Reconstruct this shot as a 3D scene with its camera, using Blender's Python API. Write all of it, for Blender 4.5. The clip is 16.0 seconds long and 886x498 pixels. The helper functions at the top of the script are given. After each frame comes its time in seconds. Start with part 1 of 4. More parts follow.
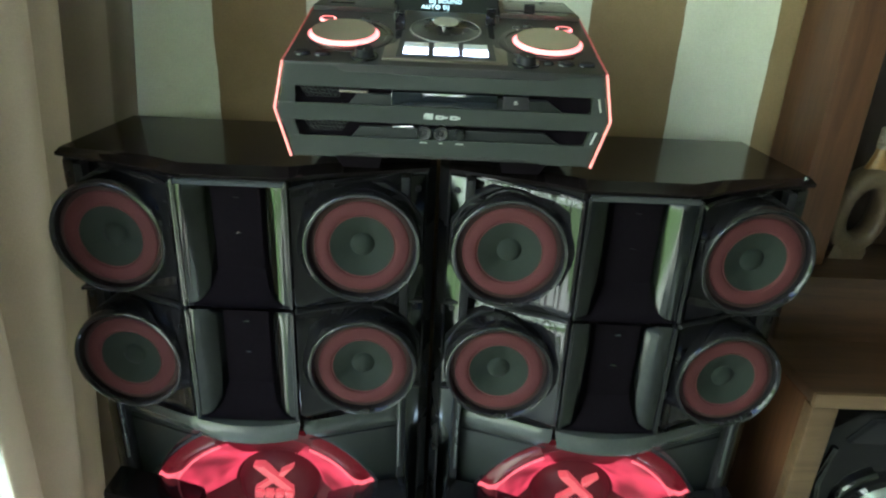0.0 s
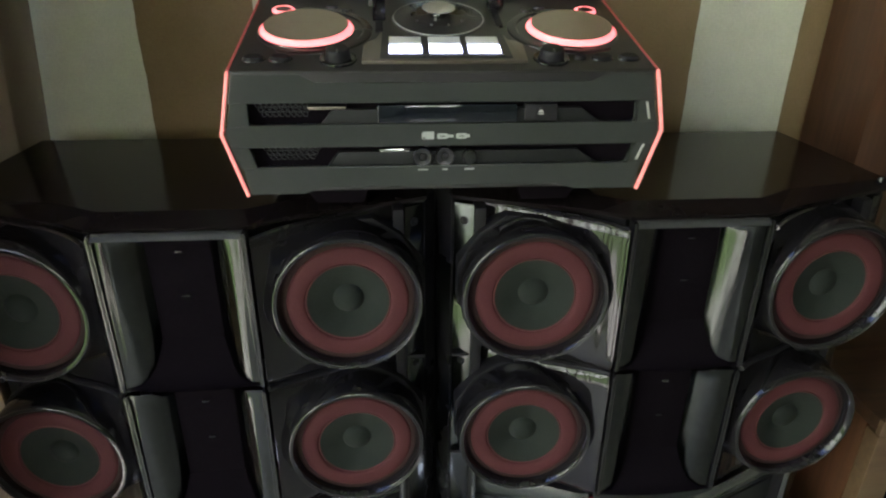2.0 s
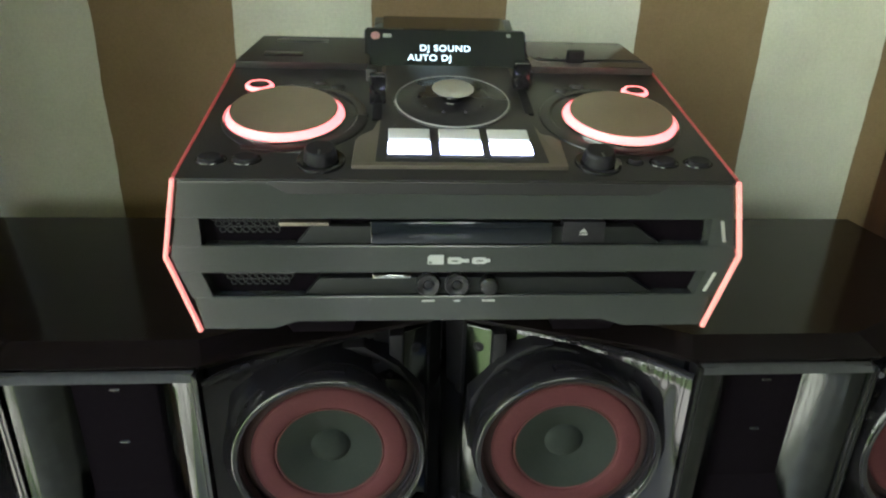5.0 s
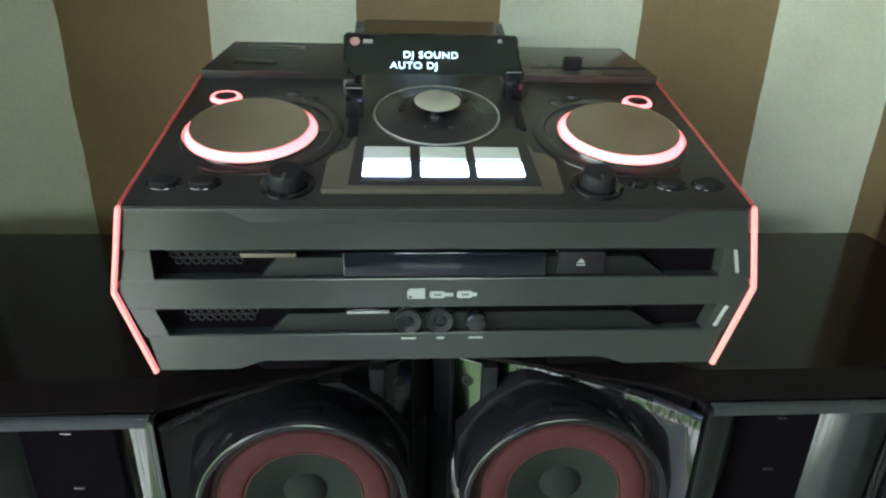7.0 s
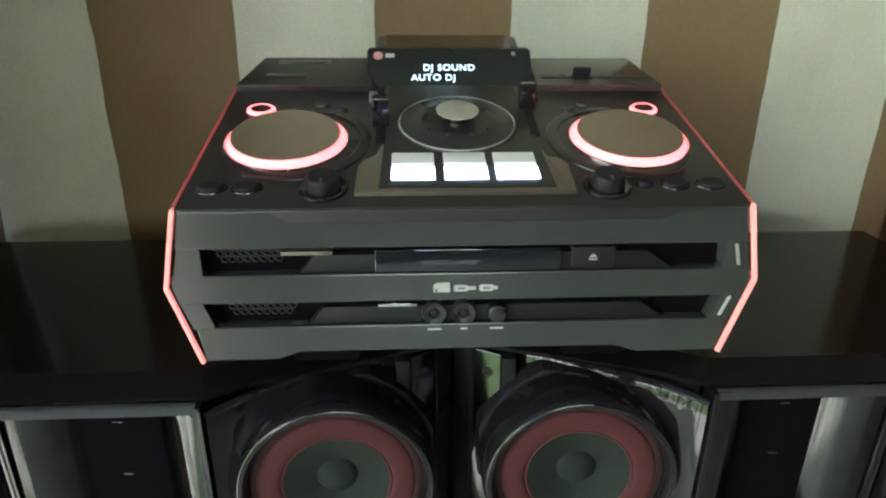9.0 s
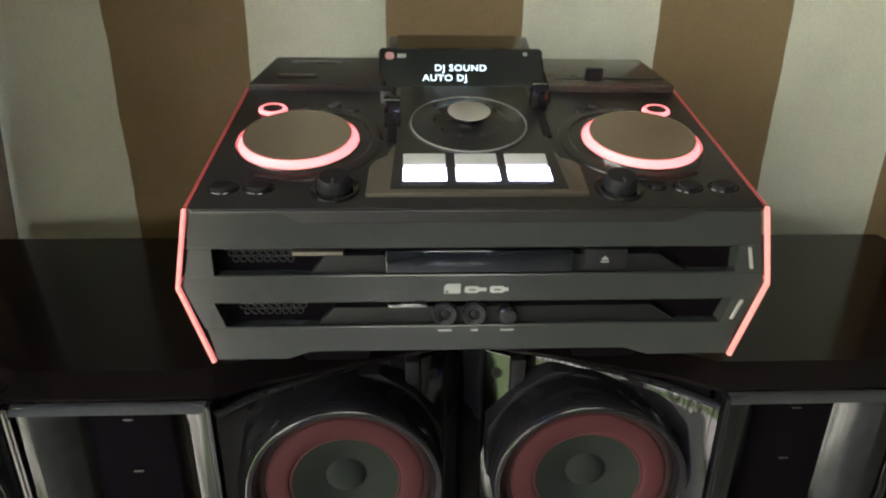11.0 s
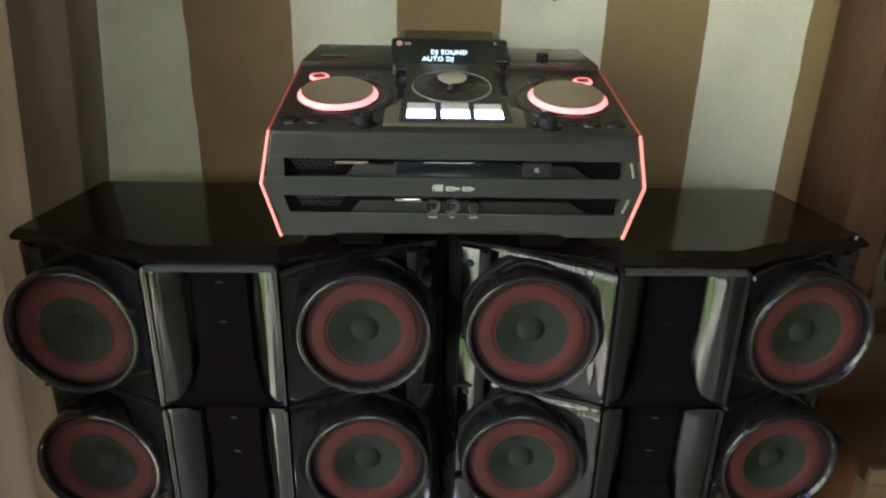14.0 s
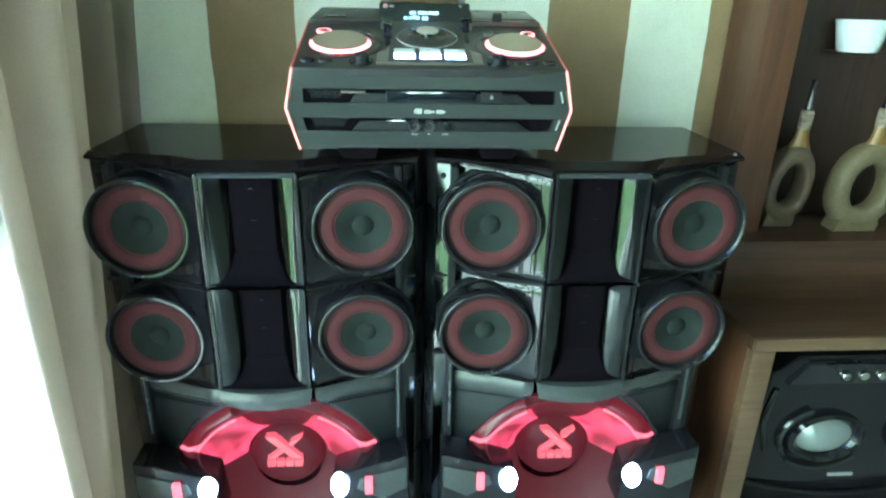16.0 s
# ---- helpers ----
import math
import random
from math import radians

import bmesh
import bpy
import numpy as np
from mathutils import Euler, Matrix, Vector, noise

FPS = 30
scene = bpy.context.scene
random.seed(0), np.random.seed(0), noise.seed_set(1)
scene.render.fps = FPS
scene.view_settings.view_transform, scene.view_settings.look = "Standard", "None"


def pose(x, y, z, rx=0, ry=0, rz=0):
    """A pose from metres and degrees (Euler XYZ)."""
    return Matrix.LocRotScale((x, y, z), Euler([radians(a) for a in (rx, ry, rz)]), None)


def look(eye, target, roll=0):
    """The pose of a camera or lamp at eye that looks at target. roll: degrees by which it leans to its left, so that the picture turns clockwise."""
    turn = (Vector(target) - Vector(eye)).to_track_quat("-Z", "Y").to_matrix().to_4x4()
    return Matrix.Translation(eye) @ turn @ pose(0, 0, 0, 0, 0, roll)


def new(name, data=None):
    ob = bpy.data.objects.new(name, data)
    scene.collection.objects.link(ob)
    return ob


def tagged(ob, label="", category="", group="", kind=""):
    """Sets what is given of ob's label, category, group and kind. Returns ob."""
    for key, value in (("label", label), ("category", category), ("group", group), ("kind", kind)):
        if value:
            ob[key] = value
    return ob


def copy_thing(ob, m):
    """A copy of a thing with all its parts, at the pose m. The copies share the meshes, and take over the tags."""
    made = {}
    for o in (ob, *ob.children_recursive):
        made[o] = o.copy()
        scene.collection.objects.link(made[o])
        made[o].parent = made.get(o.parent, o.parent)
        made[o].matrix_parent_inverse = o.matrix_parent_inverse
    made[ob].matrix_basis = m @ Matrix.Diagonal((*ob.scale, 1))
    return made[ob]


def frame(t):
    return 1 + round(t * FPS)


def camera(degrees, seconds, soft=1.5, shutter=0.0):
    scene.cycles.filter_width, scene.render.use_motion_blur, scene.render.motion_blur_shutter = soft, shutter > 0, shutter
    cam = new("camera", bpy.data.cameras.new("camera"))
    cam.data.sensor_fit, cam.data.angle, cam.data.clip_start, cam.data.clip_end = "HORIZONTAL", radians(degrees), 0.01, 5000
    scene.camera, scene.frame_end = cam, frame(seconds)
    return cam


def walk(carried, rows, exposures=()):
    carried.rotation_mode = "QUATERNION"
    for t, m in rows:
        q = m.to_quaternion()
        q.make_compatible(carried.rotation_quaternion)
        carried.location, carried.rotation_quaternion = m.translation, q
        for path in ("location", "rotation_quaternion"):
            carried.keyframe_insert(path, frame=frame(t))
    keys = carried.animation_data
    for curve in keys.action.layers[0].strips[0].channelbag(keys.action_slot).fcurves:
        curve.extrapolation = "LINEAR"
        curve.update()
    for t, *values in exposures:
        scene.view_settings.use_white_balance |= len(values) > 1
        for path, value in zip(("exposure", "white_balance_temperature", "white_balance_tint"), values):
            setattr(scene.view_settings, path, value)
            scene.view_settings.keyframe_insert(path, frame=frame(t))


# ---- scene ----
cam = camera(70.0, 16.0, soft=2.2, shutter=0.5)
STOPS = 3.83
METRES, EYE, TILT, LEAN, TURN = 1.1, 1.12, -22.5, -2.5, 0.0
ROWS = [
    (0.0, 0.0, 0.0, 0.0, 0.0, 0.0, -0.0),
    (0.5, -0.0099, 0.0594, 0.0278, -0.48, -0.06, 0.55),
    (1.0, -0.0224, 0.1088, 0.0553, -1.55, -0.11, 1.75),
    (1.5, -0.0398, 0.1523, 0.0711, -3.1, -0.76, 3.11),
    (2.0, -0.0441, 0.1735, 0.0741, -3.59, -2.15, 3.7),
    (2.5, -0.0457, 0.2016, 0.0849, -3.82, -1.84, 3.6),
    (3.0, -0.0466, 0.2156, 0.1009, -2.87, 0.04, 3.89),
    (3.5, -0.0434, 0.237, 0.1164, -2.82, 0.76, 3.33),
    (4.0, -0.037, 0.2554, 0.1307, -2.23, 0.99, 3.29),
    (4.5, -0.0338, 0.2803, 0.1454, -2.93, 0.92, 2.69),
    (5.0, -0.0337, 0.3069, 0.1619, -2.94, -0.1, 2.37),
    (7.5, -0.0169, 0.3502, 0.1836, -2.76, -0.32, 2.57),
    (8.0, -0.02, 0.3352, 0.1795, -2.06, 0.08, 2.76),
    (8.5, -0.029, 0.3172, 0.175, -2.22, 0.47, 3.21),
    (11.0, -0.0329, 0.3176, 0.1776, -1.48, 0.41, 2.7),
    (11.5, -0.038, 0.2892, 0.1623, -2.24, 0.85, 2.76),
    (12.0, -0.0446, 0.2522, 0.1466, -1.78, 2.06, 2.77),
    (12.5, -0.0512, 0.209, 0.1142, -2.55, 0.69, 2.92),
    (13.0, -0.0525, 0.1798, 0.0936, -2.88, 0.84, 2.72),
    (13.5, -0.0394, 0.1425, 0.0827, -1.79, 0.7, 3.33),
    (14.0, -0.025, 0.0943, 0.071, -0.96, 1.86, 1.83),
    (14.5, -0.0066, 0.0189, 0.0341, 0.38, 1.98, 2.33),
    (15.0, -0.0103, -0.0172, 0.0101, 0.01, 0.36, 1.8),
    (15.5, -0.025, -0.0681, -0.0102, -2.16, 1.07, 2.86),
    (16.0, -0.0415, -0.1252, -0.0432, -3.26, 0.54, 2.77),
]
walk(cam, [(t, pose(0, 0, EYE, TILT, LEAN, TURN) @ pose(METRES * x, METRES * y, METRES * z, 90 + pitch, roll, yaw)) for t, x, y, z, yaw, pitch, roll in ROWS],
     exposures=[(t, STOPS + e, k, tint) for t, e, k, tint in (
         (0.0, 0.25, 5500, 16), (1.0, -0.15, 5900, 32), (2.5, -0.25, 6000, 34), (3.5, 0.1, 5700, 28), (5.0, 0.05, 5900, 28), (7.5, 0.12, 5400, 24), (8.5, 0.08, 5600, 28),
         (11.0, -0.15, 6200, 40), (12.5, 0.12, 5600, 28), (13.5, -0.02, 6100, 38), (14.5, 0.08, 6100, 38), (15.0, 0.3, 6000, 36), (15.5, 0.6, 5300, 16), (16.0, 0.95, 4800, 6))])

# ---- light ----
world = bpy.data.worlds.new("sky")
scene.world = world
world.use_nodes = True
wn = world.node_tree.nodes
sky = wn.new("ShaderNodeTexSky")
sky.sky_type, sky.sun_disc = "NISHITA", False
sky.sun_elevation, sky.sun_rotation = radians(48), radians(-10)
world.node_tree.links.new(sky.outputs[0], wn["Background"].inputs[0])
wn["Background"].inputs[1].default_value = 0.12
sun = new("sun", bpy.data.lights.new("sun", "SUN"))
sun.data.energy, sun.data.angle, sun.data.color = 4.0, radians(0.6), (1.0, 0.95, 0.86)
sun.matrix_world = look((-1.6, 9.0, 10.2), (0, 0, 0))


# ---- materials ----
def material(name, base, rough=0.5, metal=0.0, scale=60.0, vary=0.15, bump=0.0, coat=0.0, emit=None, power=0.0, spec=0.5, wear=0.0):
    """Base colour varied at two scales, with roughness variation and fine relief."""
    m = bpy.data.materials.new(name)
    m.use_nodes = True
    nt = m.node_tree
    b = nt.nodes["Principled BSDF"]
    co = nt.nodes.new("ShaderNodeTexCoord")
    big, fine = nt.nodes.new("ShaderNodeTexNoise"), nt.nodes.new("ShaderNodeTexNoise")
    big.inputs["Scale"].default_value, fine.inputs["Scale"].default_value = scale * 0.12, scale * 4
    big.inputs["Detail"].default_value, fine.inputs["Detail"].default_value = 5.0, 3.0
    for n in (big, fine):
        nt.links.new(co.outputs["Object"], n.inputs["Vector"])
    add = nt.nodes.new("ShaderNodeMath")
    add.operation = "MULTIPLY_ADD"
    add.inputs[1].default_value = 0.5
    nt.links.new(fine.outputs["Fac"], add.inputs[0])
    half = nt.nodes.new("ShaderNodeMath")
    half.operation = "MULTIPLY"
    half.inputs[1].default_value = 0.5
    nt.links.new(big.outputs["Fac"], half.inputs[0])
    nt.links.new(half.outputs[0], add.inputs[2])
    ramp = nt.nodes.new("ShaderNodeValToRGB")
    ramp.color_ramp.elements[0].position, ramp.color_ramp.elements[1].position = 0.3, 0.7
    ramp.color_ramp.elements[0].color = (*[c * (1 - vary) for c in base], 1)
    ramp.color_ramp.elements[1].color = (*[min(1, c * (1 + vary)) for c in base], 1)
    nt.links.new(add.outputs[0], ramp.inputs[0])
    nt.links.new(ramp.outputs[0], b.inputs["Base Color"])
    mr = nt.nodes.new("ShaderNodeMapRange")
    mr.inputs["To Min"].default_value = max(0.02, rough * (0.8 - wear))
    mr.inputs["To Max"].default_value = min(1.0, rough * (1.2 + wear))
    nt.links.new(big.outputs["Fac"], mr.inputs["Value"])
    nt.links.new(mr.outputs[0], b.inputs["Roughness"])
    b.inputs["Metallic"].default_value = metal
    b.inputs["Specular IOR Level"].default_value = spec
    b.inputs["Coat Weight"].default_value = coat
    b.inputs["Coat Roughness"].default_value = 0.06
    if bump:
        bp = nt.nodes.new("ShaderNodeBump")
        bp.inputs["Strength"].default_value = bump
        bp.inputs["Distance"].default_value = 0.002
        nt.links.new(fine.outputs["Fac"], bp.inputs["Height"])
        nt.links.new(bp.outputs[0], b.inputs["Normal"])
    if emit:
        b.inputs["Emission Color"].default_value = (*emit, 1)
        b.inputs["Emission Strength"].default_value = power * 2 ** -STOPS
    return m


def striped_paper():
    """Wallpaper of cream and tan stripes, 0.175 m wide."""
    m = material("striped_wallpaper", (0.5, 0.5, 0.4), 0.75, scale=40, bump=0.15)
    nt = m.node_tree
    b = nt.nodes["Principled BSDF"]
    geo = nt.nodes.new("ShaderNodeNewGeometry")
    sep = nt.nodes.new("ShaderNodeSeparateXYZ")
    nt.links.new(geo.outputs["Position"], sep.inputs[0])
    wob = nt.nodes.new("ShaderNodeTexNoise")
    wob.inputs["Scale"].default_value = 18
    nt.links.new(geo.outputs["Position"], wob.inputs["Vector"])

    def calc(op, a, c, d=None):
        n = nt.nodes.new("ShaderNodeMath")
        n.operation = op
        for i, v in enumerate((a, c, d)):
            if v is None:
                continue
            if isinstance(v, (int, float)):
                n.inputs[i].default_value = v
            else:
                nt.links.new(v, n.inputs[i])
        return n.outputs[0]
    x = calc("MULTIPLY_ADD", wob.outputs["Fac"], 0.006, sep.outputs["X"])
    x = calc("ADD", x, 0.425 - 0.003 + 0.175 * 20)
    band = calc("GREATER_THAN", calc("MODULO", x, 0.35), 0.175)
    mot = nt.nodes.new("ShaderNodeTexNoise")
    mot.inputs["Scale"].default_value, mot.inputs["Detail"].default_value = 7, 8
    mot.inputs["Roughness"].default_value = 0.65
    nt.links.new(geo.outputs["Position"], mot.inputs["Vector"])
    weave = nt.nodes.new("ShaderNodeTexNoise")
    weave.inputs["Scale"].default_value, weave.inputs["Detail"].default_value = 260, 2
    nt.links.new(geo.outputs["Position"], weave.inputs["Vector"])
    f = calc("MULTIPLY_ADD", weave.outputs["Fac"], 0.35, calc("MULTIPLY", mot.outputs["Fac"], 0.65))
    cols = []
    for lo, hi in (((0.2, 0.132, 0.06), (0.275, 0.19, 0.095)), ((0.56, 0.555, 0.45), (0.74, 0.735, 0.61))):
        r = nt.nodes.new("ShaderNodeValToRGB")
        r.color_ramp.elements[0].position, r.color_ramp.elements[1].position = 0.3, 0.7
        r.color_ramp.elements[0].color, r.color_ramp.elements[1].color = (*lo, 1), (*hi, 1)
        nt.links.new(f, r.inputs[0])
        cols.append(r.outputs[0])
    mix = nt.nodes.new("ShaderNodeMix")
    mix.data_type = "RGBA"
    nt.links.new(band, mix.inputs[0])
    nt.links.new(cols[0], mix.inputs[6])
    nt.links.new(cols[1], mix.inputs[7])
    nt.links.new(mix.outputs[2], b.inputs["Base Color"])
    return m


def wood(name, dark, light, rough=0.45, along="Z", coat=0.15):
    m = material(name, light, rough, scale=30, bump=0.08, coat=coat)
    nt = m.node_tree
    b = nt.nodes["Principled BSDF"]
    co = nt.nodes.new("ShaderNodeTexCoord")
    mp = nt.nodes.new("ShaderNodeMapping")
    s = {"X": (1.2, 14, 14), "Y": (14, 1.2, 14), "Z": (14, 14, 1.2)}[along]
    mp.inputs["Scale"].default_value = s
    nt.links.new(co.outputs["Object"], mp.inputs["Vector"])
    n = nt.nodes.new("ShaderNodeTexNoise")
    n.inputs["Scale"].default_value, n.inputs["Detail"].default_value = 3.2, 9
    n.inputs["Roughness"].default_value, n.inputs["Distortion"].default_value = 0.62, 0.9
    nt.links.new(mp.outputs[0], n.inputs["Vector"])
    r = nt.nodes.new("ShaderNodeValToRGB")
    r.color_ramp.elements[0].position, r.color_ramp.elements[1].position = 0.32, 0.68
    r.color_ramp.elements[0].color, r.color_ramp.elements[1].color = (*dark, 1), (*light, 1)
    nt.links.new(n.outputs["Fac"], r.inputs[0])
    nt.links.new(r.outputs[0], b.inputs["Base Color"])
    return m


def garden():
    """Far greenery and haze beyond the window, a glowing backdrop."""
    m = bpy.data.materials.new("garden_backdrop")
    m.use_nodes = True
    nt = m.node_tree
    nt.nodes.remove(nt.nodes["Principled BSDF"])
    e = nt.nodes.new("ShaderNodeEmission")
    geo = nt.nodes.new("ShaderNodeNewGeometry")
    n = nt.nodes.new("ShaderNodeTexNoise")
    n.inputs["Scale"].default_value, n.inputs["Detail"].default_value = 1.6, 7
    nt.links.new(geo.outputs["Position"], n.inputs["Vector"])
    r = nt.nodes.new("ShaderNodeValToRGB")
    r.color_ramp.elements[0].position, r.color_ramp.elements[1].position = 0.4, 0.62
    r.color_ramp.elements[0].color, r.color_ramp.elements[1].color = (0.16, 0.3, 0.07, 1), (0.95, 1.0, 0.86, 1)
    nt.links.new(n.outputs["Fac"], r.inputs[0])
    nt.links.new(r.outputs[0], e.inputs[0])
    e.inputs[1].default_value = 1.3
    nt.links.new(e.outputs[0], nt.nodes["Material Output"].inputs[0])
    return m


M_PAPER = striped_paper()
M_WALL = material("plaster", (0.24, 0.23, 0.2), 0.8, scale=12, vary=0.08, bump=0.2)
M_CEIL = material("ceiling_paint", (0.7, 0.69, 0.64), 0.85, scale=10, vary=0.05)
M_FLOOR = material("floor_tile", (0.42, 0.4, 0.35), 0.15, scale=8, vary=0.2)
M_PATIO = material("patio_concrete", (0.4, 0.42, 0.34), 0.85, scale=6, vary=0.25, bump=0.3)
M_LAWN = material("lawn_ground", (0.09, 0.16, 0.04), 0.9, scale=9, vary=0.5, bump=0.3)
M_CURTAIN = material("curtain_cloth", (0.39, 0.325, 0.27), 0.85, scale=90, vary=0.12, bump=0.35)
ct = M_CURTAIN.node_tree
tl = ct.nodes.new("ShaderNodeBsdfTranslucent")
tl.inputs[0].default_value = (0.56, 0.47, 0.39, 1)
cmix = ct.nodes.new("ShaderNodeMixShader")
cmix.inputs[0].default_value = 0.3
ct.links.new(ct.nodes["Principled BSDF"].outputs[0], cmix.inputs[1])
ct.links.new(tl.outputs[0], cmix.inputs[2])
ct.links.new(cmix.outputs[0], ct.nodes["Material Output"].inputs[0])
M_PIANO = material("gloss_black_plastic", (0.0115, 0.0102, 0.0115), 0.08, scale=30, vary=0.2, spec=0.42, wear=0.2)
M_TOPGLOSS = material("gloss_black_lid", (0.0085, 0.0062, 0.0062), 0.12, scale=25, vary=0.12, spec=0.12, wear=0.15)
M_SATIN = material("satin_black_plastic", (0.02, 0.0188, 0.0205), 0.28, spec=0.4, scale=60, vary=0.2, bump=0.04)
M_MATTE = material("matte_black_plastic", (0.0145, 0.0132, 0.0148), 0.55, spec=0.2, scale=60, vary=0.2, bump=0.05)
M_GREYST = material("dark_grey_metal", (0.1, 0.104, 0.1), 0.28, metal=0.5, scale=50, vary=0.12)
M_LOWER = material("satin_dark_grey_plastic", (0.021, 0.023, 0.022), 0.32, spec=0.4, scale=50, vary=0.2, bump=0.04)
M_LIP = material("grey_satin_plastic", (0.045, 0.048, 0.045), 0.24, scale=40, vary=0.15, coat=0.3)
M_REDMID = material("dull_red_rubber", (0.085, 0.029, 0.028), 0.65, spec=0.12, scale=80, vary=0.2, bump=0.06)
M_RED = material("red_rubber", (0.07, 0.0205, 0.022), 0.7, spec=0.12, scale=80, vary=0.15, bump=0.06)
M_REDDIM = material("grey_red_rubber", (0.034, 0.018, 0.0165), 0.6, spec=0.12, scale=80, vary=0.15, bump=0.06)
M_CONE = material("grey_woven_cone", (0.019, 0.0225, 0.019), 0.75, spec=0.1, scale=220, vary=0.3, bump=0.3)
# near-black without sheen: shade of recesses put into the colour
M_SHADE = material("shade_black", (0.006, 0.0045, 0.006), 0.9, scale=60, vary=0.2, spec=0.0)
M_HORN = material("dark_chrome_horn", (0.055, 0.058, 0.055), 0.15, metal=1.0, scale=20, vary=0.2, wear=0.2)
M_CHROME = material("chrome", (0.62, 0.62, 0.6), 0.14, metal=1.0, scale=40, vary=0.05)
M_KNOB = material("pale_metal_knob", (0.6, 0.58, 0.53), 0.3, metal=0.55, scale=60, vary=0.06)
M_CHROMED = material("dark_chrome_edge", (0.075, 0.075, 0.073), 0.24, metal=0.9, scale=40, vary=0.08)
M_DECK = material("deck_black_plastic", (0.019, 0.017, 0.0165), 0.38, scale=120, vary=0.2, bump=0.08)
M_FACE = material("satin_dark_face", (0.034, 0.0365, 0.033), 0.2, scale=140, vary=0.08, bump=0.02, spec=0.55)
# brown-grey base carries the wall's reflection on the right block
M_BLOCKREF = material("gloss_wall_tint_block", (0.06, 0.045, 0.04), 0.14, scale=50, vary=0.3, spec=0.6)
# ledge colour lowered to near-black, with the slot's shade in it
M_LEDGE = material("shaded_slot_plastic", (0.008, 0.0085, 0.008), 0.55, scale=60, vary=0.2, spec=0.25)
M_EDGE = material("dull_grey_edge", (0.04, 0.04, 0.04), 0.6, scale=50, vary=0.2, spec=0.2)
M_DISC = material("brushed_bronze_disc", (0.36, 0.29, 0.22), 0.34, metal=0.75, scale=200, vary=0.12, bump=0.05)
M_PLATE = material("brown_metal_plate", (0.17, 0.145, 0.115), 0.35, metal=0.6, scale=120, vary=0.12)
M_PADOFF = material("white_pad_rubber", (0.72, 0.71, 0.66), 0.5, scale=80, vary=0.04, emit=(0.9, 0.95, 1.0), power=0.02)
M_PADON = material("lit_white_pad", (0.8, 0.8, 0.8), 0.5, scale=80, vary=0.03, emit=(0.6, 0.73, 1.0), power=8.0)
M_JOG = material("lit_red_ring", (0.8, 0.3, 0.25), 0.4, scale=60, vary=0.05, emit=(1.0, 0.17, 0.15), power=3.4)
M_STRIP = material("lit_red_strip", (0.8, 0.25, 0.2), 0.4, scale=60, vary=0.05, emit=(1.0, 0.27, 0.21), power=1.1)
M_STRIPDIM = material("dim_red_strip", (0.4, 0.08, 0.07), 0.4, scale=60, vary=0.05, emit=(1.0, 0.08, 0.07), power=0.13)
M_SCREEN = material("display_glass", (0.008, 0.010, 0.013), 0.09, scale=30, vary=0.1, coat=0.4)
M_TEXT = material("display_characters", (0.6, 0.8, 0.8), 0.5, scale=30, vary=0.02, emit=(0.66, 1.0, 0.98), power=1.6)
M_PRINT = material("white_print", (0.34, 0.34, 0.32), 0.55, scale=90, vary=0.08)
M_PINK = material("pink_print", (0.55, 0.28, 0.27), 0.5, scale=90, vary=0.08)
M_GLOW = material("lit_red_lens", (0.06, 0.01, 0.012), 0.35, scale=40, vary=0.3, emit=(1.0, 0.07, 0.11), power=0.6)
M_VISOR = material("dim_red_visor", (0.05, 0.012, 0.014), 0.25, scale=40, vary=0.3, emit=(1.0, 0.04, 0.07), power=0.09)
M_GLOWARC = material("bright_red_lens", (0.3, 0.04, 0.04), 0.3, scale=40, vary=0.2, emit=(1.0, 0.15, 0.16), power=1.15)
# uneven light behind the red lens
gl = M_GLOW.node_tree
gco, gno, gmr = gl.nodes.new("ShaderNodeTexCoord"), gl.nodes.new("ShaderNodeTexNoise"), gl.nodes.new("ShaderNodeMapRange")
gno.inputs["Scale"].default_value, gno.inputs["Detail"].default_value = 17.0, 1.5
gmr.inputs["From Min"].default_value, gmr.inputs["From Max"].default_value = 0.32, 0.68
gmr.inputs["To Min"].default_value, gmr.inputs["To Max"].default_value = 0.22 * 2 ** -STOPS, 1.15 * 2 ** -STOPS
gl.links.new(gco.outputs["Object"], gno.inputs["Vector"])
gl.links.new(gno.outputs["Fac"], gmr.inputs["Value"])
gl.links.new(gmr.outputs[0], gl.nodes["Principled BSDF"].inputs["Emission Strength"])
M_DOME = material("dark_red_dome", (0.035, 0.012, 0.013), 0.5, scale=40, vary=0.2, spec=0.2, emit=(1.0, 0.06, 0.09), power=0.05)
M_EMBLEM = material("red_emblem", (0.45, 0.08, 0.08), 0.35, scale=40, vary=0.1, emit=(1.0, 0.12, 0.13), power=0.5)
M_LED = material("white_led_lens", (0.8, 0.85, 0.85), 0.3, scale=40, vary=0.03, emit=(0.75, 0.93, 1.0), power=16.0)
M_WOODRED = wood("red_brown_wood", (0.064, 0.025, 0.011), (0.112, 0.046, 0.02), along="Z")
M_WOODDARK = wood("dark_brown_wood", (0.022, 0.011, 0.007), (0.045, 0.022, 0.013), along="Z")
M_WOODTOP = wood("brown_wood_top", (0.034, 0.0155, 0.0075), (0.072, 0.034, 0.0165), along="X", rough=0.4)
M_WOODEDGE = wood("light_wood_edging", (0.082, 0.046, 0.023), (0.135, 0.08, 0.041), along="X")
M_VASE = material("carved_tan_wood", (0.092, 0.06, 0.033), 0.55, scale=45, vary=0.3, bump=0.3)
M_VASE2 = material("carved_olive_wood", (0.14, 0.105, 0.054), 0.55, scale=45, vary=0.3, bump=0.3)
